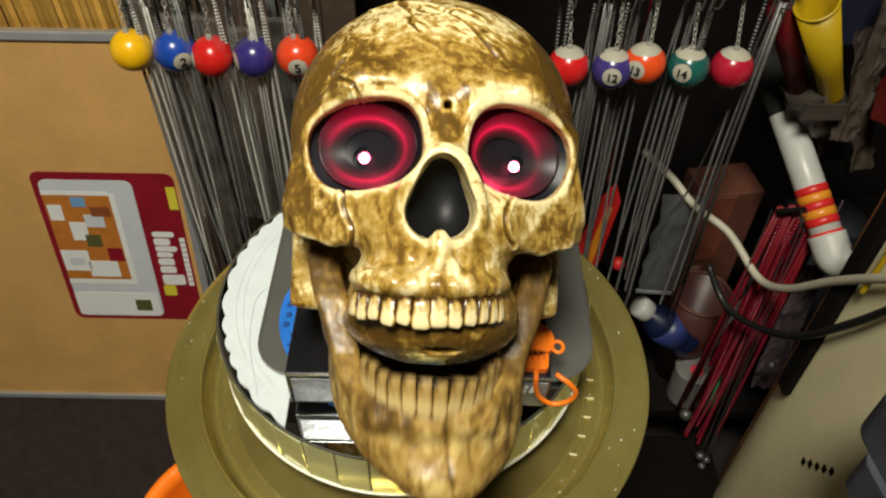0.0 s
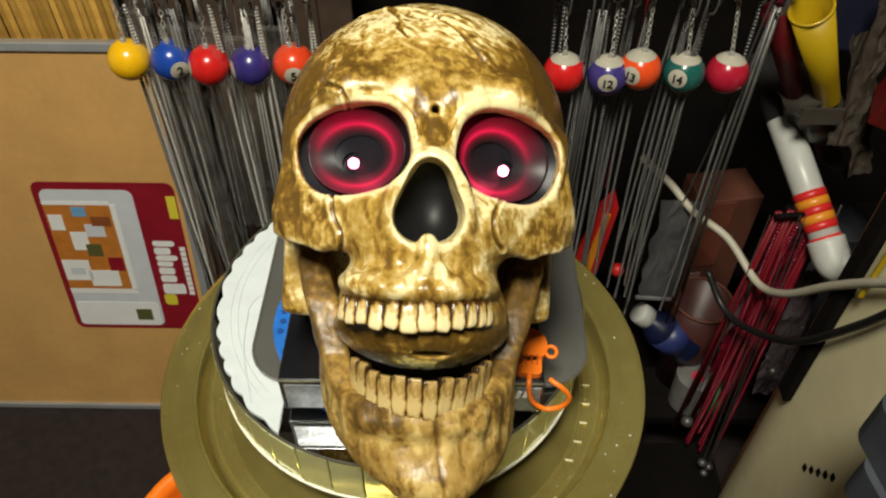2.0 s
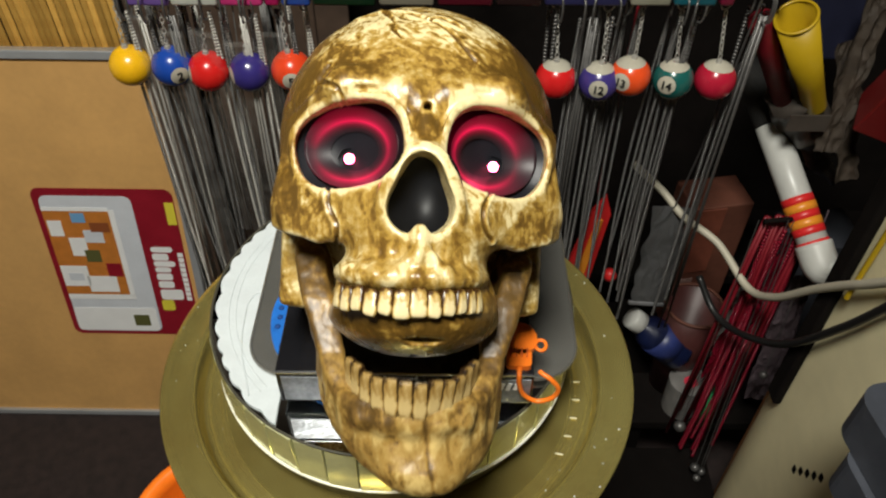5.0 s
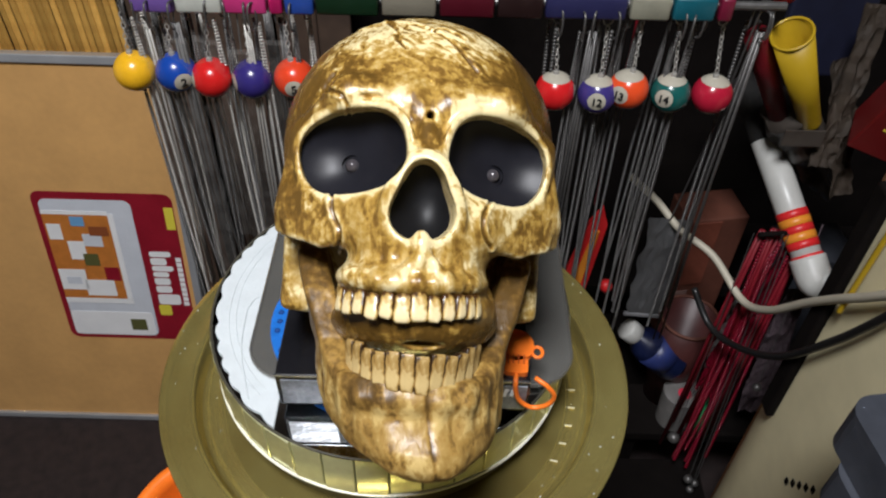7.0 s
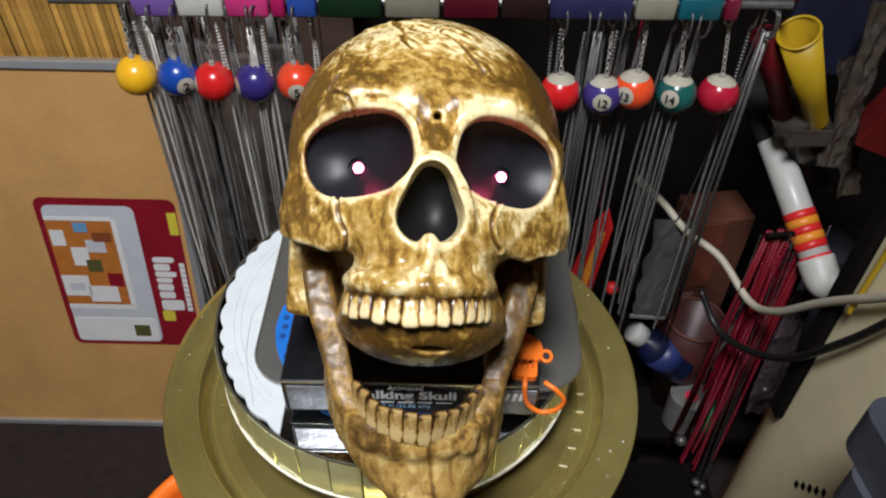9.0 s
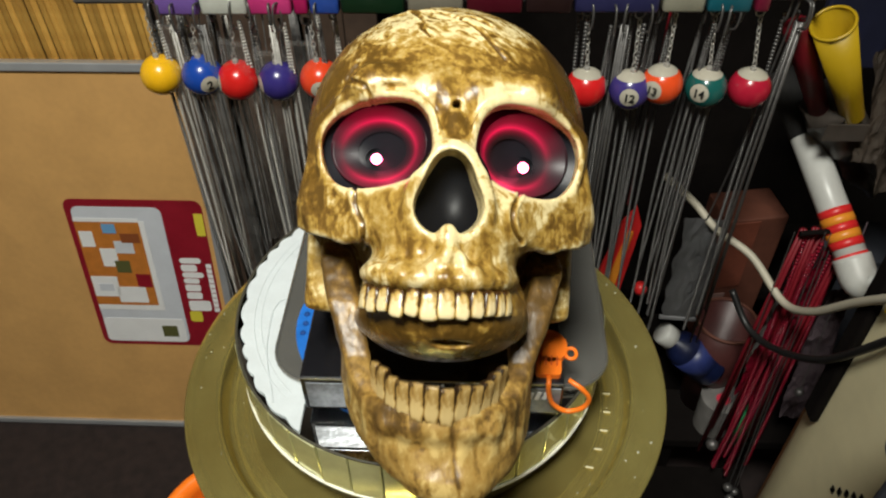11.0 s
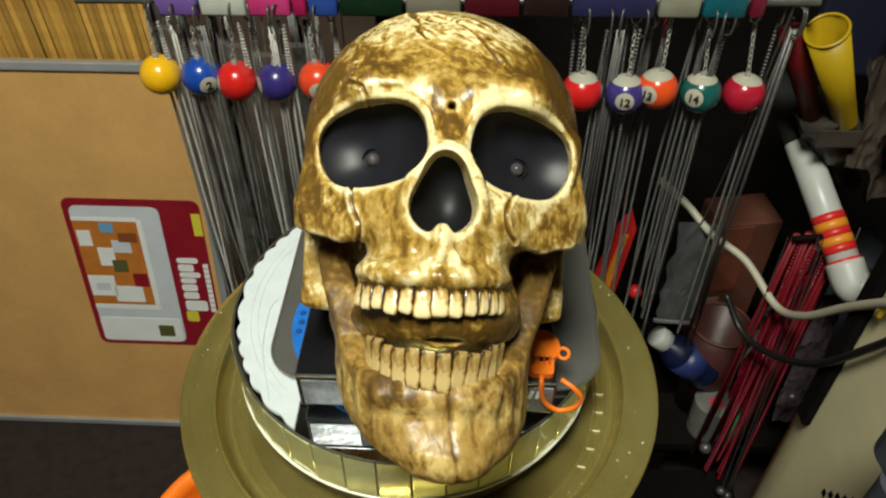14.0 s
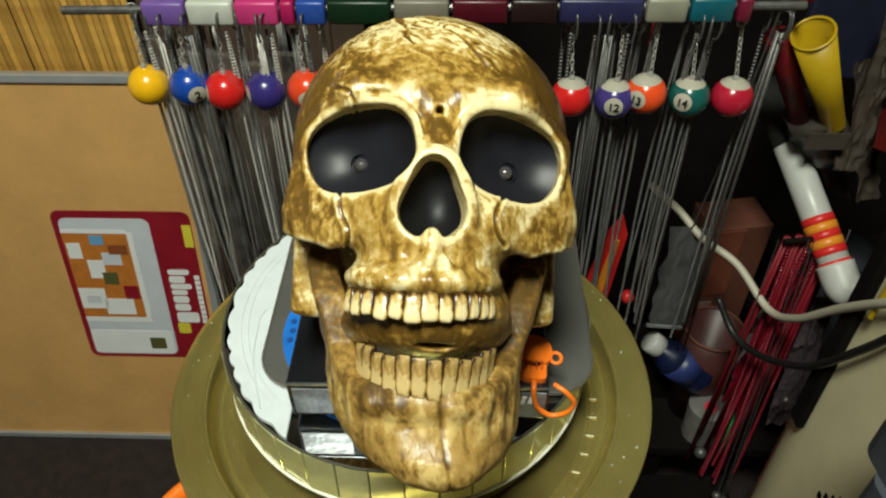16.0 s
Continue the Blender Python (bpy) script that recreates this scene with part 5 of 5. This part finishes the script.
part("shell", plate(round_rect(0.62, 0.44, 0.10, 32, 0.722, 0.035), CH), M_BEIGE, cabinet, smooth=False)
part("edge_trim", box(0.010, 0.022, 0.33, (0.4075, 0.172, CH - 0.166), 0.003), M_DARK, cabinet, "black edge trim")
for k in range(5):
    part("print_bar", box(0.0008, 0.006, 0.009, (0.4113, 0.055 + 0.009 * k, CH - 0.30 - 0.012 * k)), M_DARK, cabinet)
strip = thing("wood_strip", "brown wooden strip standing in the corner", "strip")
part("board", box(0.018, 0.012, CH + 0.06, (0.475, 0.262, FLOOR_Z + (CH + 0.06) / 2), 0.002), M_WOOD, strip)
stick = thing("yellow_stick", "thin yellow stick leaning on the cabinet", "stick")
part("rod", tube([(0.4, 0.139, -0.085), (0.404, 0.139, 0.03)], 0.0026, 8), M_YELLOW, stick)

# charcoal machine parts close by
dev = thing("charcoal_case", "charcoal grey plastic case with rounded corners", "case", at=pose(0.354, -0.080, -0.02, 0, 0, 8))
part("lid", plate(round_rect(0.085, 0.11, 0.018, 6), 0.040), M_CHARCOAL, dev)
part("foot", plate(round_rect(0.08, 0.09, 0.015, 6, -0.008, -0.012), 0.035, at=pose(0, 0, -0.036)), M_CHARCOAL, dev)
part("stand", box(0.05, 0.05, -0.0565 - FLOOR_Z, (0.01, 0, (-0.056 - 0.02 + 0.02 + FLOOR_Z) / 2 + 0.0), 0.004), M_DARK, dev)

# red bead strands hanging in a bundle
red_me = bead_mesh("strand", 0.46, 0.0052, 0.0026, mat("red_glass_bead", (0.21, 0.006, 0.02), 0.2, var=0.2), 0.4, False)
red_tube = snake_mesh("strand", 0.44, 0.0022, M_DKRED, 3)
for k in range(13):
    ch = thing("red_bead_strand", "strand of red beads hanging in a bundle", "beads", "red bead strands", at=pose(0.384 + 0.0046 * k + random.uniform(-0.002, 0.002), 0.285 + random.uniform(-0.02, 0.02), -0.125 - 0.01 * (k % 3), ry=random.uniform(-2, 3)))
    o = new("strand", red_me if k % 3 else red_tube)
    o.parent = ch
    tagged(o, kind="stuff")
peg = thing("bead_peg", "dark peg rail carrying the red strands", "peg")
part("rod", tube([(0.378, 0.285, -0.126), (0.444, 0.294, -0.126)], 0.003, 8), M_DARK, peg)
part("stem", tube([(0.443, 0.296, -0.126), (0.443, 0.300, FLOOR_Z)], 0.003, 8), M_DARK, peg)

# bottle, tubs and cartons on a low table in the corner
LOW_Z = -0.56
table = thing("low_table", "dark low table under the clutter in the corner", "table", at=pose(0.53, 0.425, FLOOR_Z))
part("tabletop", box(0.46, 0.24, 0.02, (0, 0, LOW_Z - FLOOR_Z - 0.01), 0.003), M_DARK, table)
for sx in (-1, 1):
    for sy in (-1, 1):
        part("leg", box(0.02, 0.02, LOW_Z - FLOOR_Z - 0.02, (0.20 * sx, 0.10 * sy, (LOW_Z - FLOOR_Z - 0.02) / 2), 0.002), M_DARK, table)
bottle = thing("navy_bottle", "navy blue plastic bottle with a white cap lying tilted", "bottle", at=pose(0.300, 0.372, -0.398, 0, 128, -12))
part("body", lathe([(0, 0.100), (0.022, 0.100), (0.026, 0.094), (0.026, 0.045), (0.023, 0.028), (0.013, 0.018), (0.011, 0.012), (0, 0.012)], 32), M_NAVY, bottle, smooth=True)
part("cap", lathe([(0, -0.006), (0.015, -0.006), (0.0165, -0.003), (0.0165, 0.013), (0.013, 0.016), (0, 0.016)], 32), M_PVC, bottle, "white screw cap", True)
part("label", lathe([(0.0263, 0.042), (0.0267, 0.042), (0.0267, 0.078), (0.0263, 0.078)], 32), mat("blue_label", (0.03, 0.045, 0.18), 0.4, var=0.3, scale=50), bottle, smooth=True)
prop = thing("support_carton", "dark carton standing on the low table", "carton", at=pose(0.36, 0.43, LOW_Z))
part("body", box(0.12, 0.07, 0.10, (0, 0, 0.05), 0.002), M_DARK, prop)
tub = thing("white_tub", "white tub with a pink spot standing on the low table", "tub", at=pose(0.392, 0.335, LOW_Z, 0, 0, 0))
# the tub's white is greyed in its colour to stand in for shade
part("body", lathe([(0, 0), (0.026, 0), (0.028, 0.062), (0.028, 0.068), (0, 0.068)], 28), mat("shaded_tub", (0.22, 0.21, 0.2), 0.5, var=0.3), tub)
part("spot", lathe([(0, 0.0003), (0.010, 0.0003), (0.010, 0), (0, 0)], 16, at=pose(0.002, -0.004, 0.0684)), mat("pink_dot", (0.70, 0.04, 0.08), 0.5), tub)
cap = thing("green_cap", "green translucent bottle cap standing on the low table", "cap", at=pose(0.425, 0.312, LOW_Z))
part("shell", lathe([(0, 0.0), (0.017, 0), (0.019, 0.05), (0.017, 0.066), (0.006, 0.072), (0.004, 0.068), (0, 0.068)], 24), mat("green_plastic", (0.02, 0.26, 0.09), 0.25, var=0.3), cap, smooth=True)
tall = thing("tall_carton", "dark reddish brown carton standing on end", "carton", at=pose(0.395, 0.46, LOW_Z + 0.0005, 0, 0, 10))
part("body", box(0.085, 0.06, 0.325, (0, 0, 0.1625), 0.002), M_BROWN, tall)
part("flap", box(0.040, 0.002, 0.12, (-0.016, -0.0312, 0.262), 0.0006), mat("red_brown_card", (0.20, 0.055, 0.03), 0.6, var=0.4, scale=22), tall, "redder torn outer flap")
part("sticker", box(0.020, 0.0012, 0.024, (-0.022, -0.0308, 0.176), 0.0004), mat("dusty_sticker", (0.24, 0.15, 0.13), 0.6, var=0.3), tall)
box_b = thing("carton", "charcoal box in shade", "carton", at=pose(0.56, 0.46, LOW_Z + 0.0005, 0, 0, 6))
part("body", box(0.10, 0.08, 0.26, (0, 0, 0.13), 0.002), M_CHARCOAL, box_b)
tub_b = thing("brown_tub", "dark reddish brown plastic tub with a rolled rim", "tub", at=pose(0.385, 0.383, LOW_Z + 0.0005))
part("wall", lathe([(0, 0), (0.030, 0), (0.041, 0.178), (0.038, 0.178), (0.028, 0.004), (0, 0.004)], 36), mat("brown_plastic", (0.075, 0.022, 0.020), 0.4, var=0.3, scale=15), tub_b, smooth=True)
part("rim", tube([(0.0405 * math.cos(a), 0.0405 * math.sin(a), 0.180) for a in np.linspace(0, 2 * math.pi, 36, endpoint=False)], 0.0024, 8, closed=True), M_BROWN, tub_b, smooth=True)
sack = thing("grey_sleeve", "flat grey translucent plastic sleeve hanging behind the chains", "sleeve", at=pose(0.307, 0.362, -0.266, rz=-4))
part("sheet", crumpled_sheet(0.046, 0.180, 5.0, 0.0035), mat("grey_film", (0.21, 0.21, 0.215), 0.35, var=0.3, scale=12), sack)
part("hem", box(0.048, 0.004, 0.006, (0, 0.001, -0.088), 0.001), mat("grey_hem", (0.22, 0.22, 0.23), 0.4, var=0.2), sack)
part("hanger", tube(smooth_line([(0, 0.001, 0.086), (0.002, -0.03, 0.22), (0.0, -0.070, 0.40)], 6), 0.0010, 6), M_CHAIN_D, sack)
M_CLOUD = mat("cloudy_film", (0.33, 0.32, 0.31), 0.3, var=0.35, scale=25, bump=0.5, bump_scale=60)
M_PINKFILM = mat("pinkish_film", (0.20, 0.15, 0.17), 0.3, var=0.4, scale=25, bump=0.5, bump_scale=60)
M_REDFILM = mat("red_film", (0.30, 0.008, 0.03), 0.22, var=0.4, scale=30, bump=0.3, bump_scale=50)
for x, y, z, w, h, seed, ry, m, nm, lab in ((0.416, 0.322, -0.31, 0.026, 0.22, 11.0, 2, M_CLOUD, "film_bag", "crumpled cloudy film bag hanging beside the red strands"),
                                            (0.470, 0.300, -0.36, 0.034, 0.26, 14.0, -4, M_PINKFILM, "film_bag", "crumpled pinkish film bag behind the cables"),
                                            (0.402, 0.296, -0.28, 0.018, 0.30, 17.0, 3, M_REDFILM, "red_ribbon", "glossy red film ribbon hanging in the bundle"),
                                            (0.420, 0.292, -0.30, 0.014, 0.33, 19.0, 1, M_REDFILM, "red_ribbon", "narrow glossy red film ribbon hanging in the bundle")):
    hung = thing(nm, lab, "bag" if nm == "film_bag" else "ribbon", at=pose(x, y, z, 0, ry, random.uniform(-15, 15)))
    part("sheet", crumpled_sheet(w, h, seed, 0.010), m, hung)
    part("tie", tube([(0, 0.003, h / 2 - 0.004), (0, 0.0, -0.124 - z)], 0.0008, 6), m, hung)
# made-up black bin, covering the carpet to darken this corner
bin_ob = thing("darkening_bin", "low black bin added to darken the carpet", "bin", at=pose(0.335, 0.235, FLOOR_Z + 0.0005))
bm = None
for sx, sy, cx, cy in ((0.20, 0.004, 0, -0.062), (0.20, 0.004, 0, 0.062), (0.004, 0.12, -0.098, 0), (0.004, 0.12, 0.098, 0)):
    bm = box(sx, sy, 0.13, (cx, cy, 0.065), 0.001, bm)
part("wall", bm, M_DARK, bin_ob)
part("base", box(0.19, 0.118, 0.004, (0, 0, 0.0025)), M_DARK, bin_ob)
part("lid", box(0.206, 0.132, 0.006, (0, 0, 0.1332), 0.002), M_DARK, bin_ob)
toy = thing("red_toy", "bright red and orange toy blade behind the chains", "toy")
part("blade", plate([(-0.018, -0.07), (0.018, -0.07), (0.012, 0.05), (0, 0.075), (-0.010, 0.05)], 0.006, at=pose(0.207, 0.345, -0.215, 90, 8, 0)), M_TAPE_R, toy)
part("inlay", plate([(-0.006, -0.06), (0.006, -0.06), (0.003, 0.04), (-0.003, 0.04)], 0.008, at=pose(0.209, 0.344, -0.215, 90, 8, 0)), M_TAPE_O, toy)
part("knob", lathe([(0, -0.009), (0.006, -0.007), (0.009, 0), (0.006, 0.007), (0, 0.009)], 16, at=pose(0.240, 0.335, -0.268)), M_TAPE_R, toy, smooth=True)
part("cord", tube([(0.207, 0.345, -0.14), (0.207, 0.33, 0.12)], 0.0012, 6), M_DKRED, toy)
for x, y, z, r in ((0.408, 0.252, -0.598, 0.007), (0.419, 0.250, -0.606, 0.006), (0.414, 0.246, -0.618, 0.006), (0.376, 0.28, -0.53, 0.009), (0.446, 0.262, -0.376, 0.006)):
    bead = thing("chrome_bead", "small chrome bead cluster on the red strands", "bead", "chrome beads")
    part("bead", lathe([(0, -r), (r * 0.75, -r * 0.66), (r, 0), (r * 0.75, r * 0.66), (0, r)], 16, at=pose(x, y, z)), M_CHAIN_D, bead, smooth=True)
    part("wire", tube([(x, y, z + r * 0.9), (x - 0.004, 0.285, -0.124)], 0.0006, 5), M_CHAIN_D, bead)
# seconds, opening of the jaw, brightness of the eyes
TALK = [
    (0, 0.3, 1), (0.1, 1, 1), (0.2, 0.12, 0), (0.3, 0, 0), (1.2, 0, 0), (1.3, 0.6, 1),
    (1.4, 1, 1), (1.5, 1, 0.4), (1.6, 0.5, 0.45), (1.7, 0.5, 0.6), (1.8, 0.35, 0.7), (1.9, 0.6, 0.8),
    (2, 0.2, 0.8), (2.1, 0.4, 0.9), (2.2, 0.1, 1), (2.3, 0.3, 1), (2.4, 0.55, 1), (2.5, 0.72, 1),
    (2.6, 0.68, 1), (2.8, 0.4, 1), (3, 0.3, 1), (3.1, 0.1, 1), (3.2, 0.1, 1), (3.3, 0.25, 1),
    (3.4, 0.1, 0), (3.5, 0.1, 1), (3.6, 0.9, 1), (3.7, 0.95, 1), (3.8, 0.95, 1), (3.9, 0.05, 0),
    (4, 0.1, 1), (4.1, 0.85, 1), (4.2, 0.95, 1), (4.4, 0.3, 1), (4.6, 0.05, 0), (4.8, 0.7, 1),
    (4.9, 0.2, 1), (5.1, 0.8, 1), (5.3, 0.1, 0), (5.5, 0.6, 1), (5.7, 0.3, 1), (5.9, 0.8, 1),
    (6.1, 0.2, 0), (6.3, 0.55, 0), (6.4, 0.5, 0), (6.5, 0.2, 0.5), (6.6, 0.45, 1), (6.7, 0.9, 1),
    (6.8, 0.9, 0.4), (6.9, 0.3, 0), (7, 0, 0), (7.3, 0, 0), (7.4, 0.35, 1), (7.5, 0.85, 1),
    (7.6, 0.85, 0.9), (7.7, 0.35, 1), (7.8, 0.35, 1), (7.9, 0.05, 0), (8, 0.15, 1), (8.1, 0.7, 1),
    (8.2, 0.8, 1), (8.3, 0.1, 0), (8.5, 0.05, 0), (8.7, 0, 0), (8.8, 0.4, 1), (8.9, 0.92, 1),
    (9, 0.95, 0.45), (9.1, 0.3, 0.5), (9.2, 0.1, 0.6), (9.4, 0.7, 1), (9.6, 0.1, 0), (9.9, 0.6, 1),
    (10.1, 0.2, 1), (10.3, 0.8, 1), (10.5, 0.05, 0), (10.8, 0.05, 0), (10.9, 0.7, 1), (11.1, 0.3, 1),
    (11.3, 0.8, 0.9), (11.4, 0.8, 0.4), (11.5, 0.3, 0.45), (11.6, 0.05, 0), (11.7, 0.35, 0.9), (11.8, 0.9, 1),
    (11.9, 0.9, 0), (12, 0.1, 0), (12.1, 0, 0), (12.3, 0, 0), (12.4, 0.6, 1), (12.5, 0.97, 1),
    (12.6, 0.45, 0), (12.7, 0.3, 0), (12.8, 0.4, 0), (12.9, 0.05, 0), (13, 0.05, 1), (13.1, 0.9, 1),
    (13.2, 0.35, 0), (13.3, 0.25, 0), (13.4, 0.05, 0), (13.5, 0.3, 1), (13.6, 0.85, 1), (13.8, 0, 0),
    (14.1, 0, 0), (14.2, 0.15, 0.9), (14.3, 0.85, 1), (14.4, 0.9, 1), (14.5, 0.04, 1), (14.6, 0.45, 1),
    (14.7, 0.05, 0), (14.8, 0.15, 1), (14.9, 0.9, 1), (15, 0.92, 1), (15.1, 0.1, 0), (15.2, 0.1, 1),
    (15.3, 0.85, 1), (15.4, 0.9, 1), (15.5, 0.12, 0), (15.6, 0.02, 0), (15.7, 0.15, 1), (15.8, 0.88, 1),
    (15.85, 0.92, 1), (15.93, 0.05, 0), (16, 0.03, 0),
]
OPEN = 21.5


def motions():
    """The jaw turns on its hinge; the lit face of each eye lamp rolls to the front and away, its painted glow ring
    slides to the cup's face and back.
    """
    walk(jaw, [(t, pose(*HINGE, rx=OPEN * a)) for t, a, _ in TALK])
    for lamp_ob, place in EYE_LAMPS:
        rows, last = [], None
        for t, _, lit in TALK:
            turn = 0.0 if lit > 0 else -150.0
            if last is not None and turn != last:
                rows.append((t - 0.067, pose(*place, rx=last)))
                rows.append((t - 0.034, pose(*place, rx=-75)))
            rows.append((t, pose(*place, rx=turn)))
            last = turn
        walk(lamp_ob, rows)
    for glow_ring_ob, place in EYE_GLOW_RINGS:
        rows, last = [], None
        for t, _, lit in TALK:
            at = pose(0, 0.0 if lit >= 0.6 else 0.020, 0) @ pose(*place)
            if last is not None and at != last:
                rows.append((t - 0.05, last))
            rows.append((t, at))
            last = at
        walk(glow_ring_ob, rows)


motions()
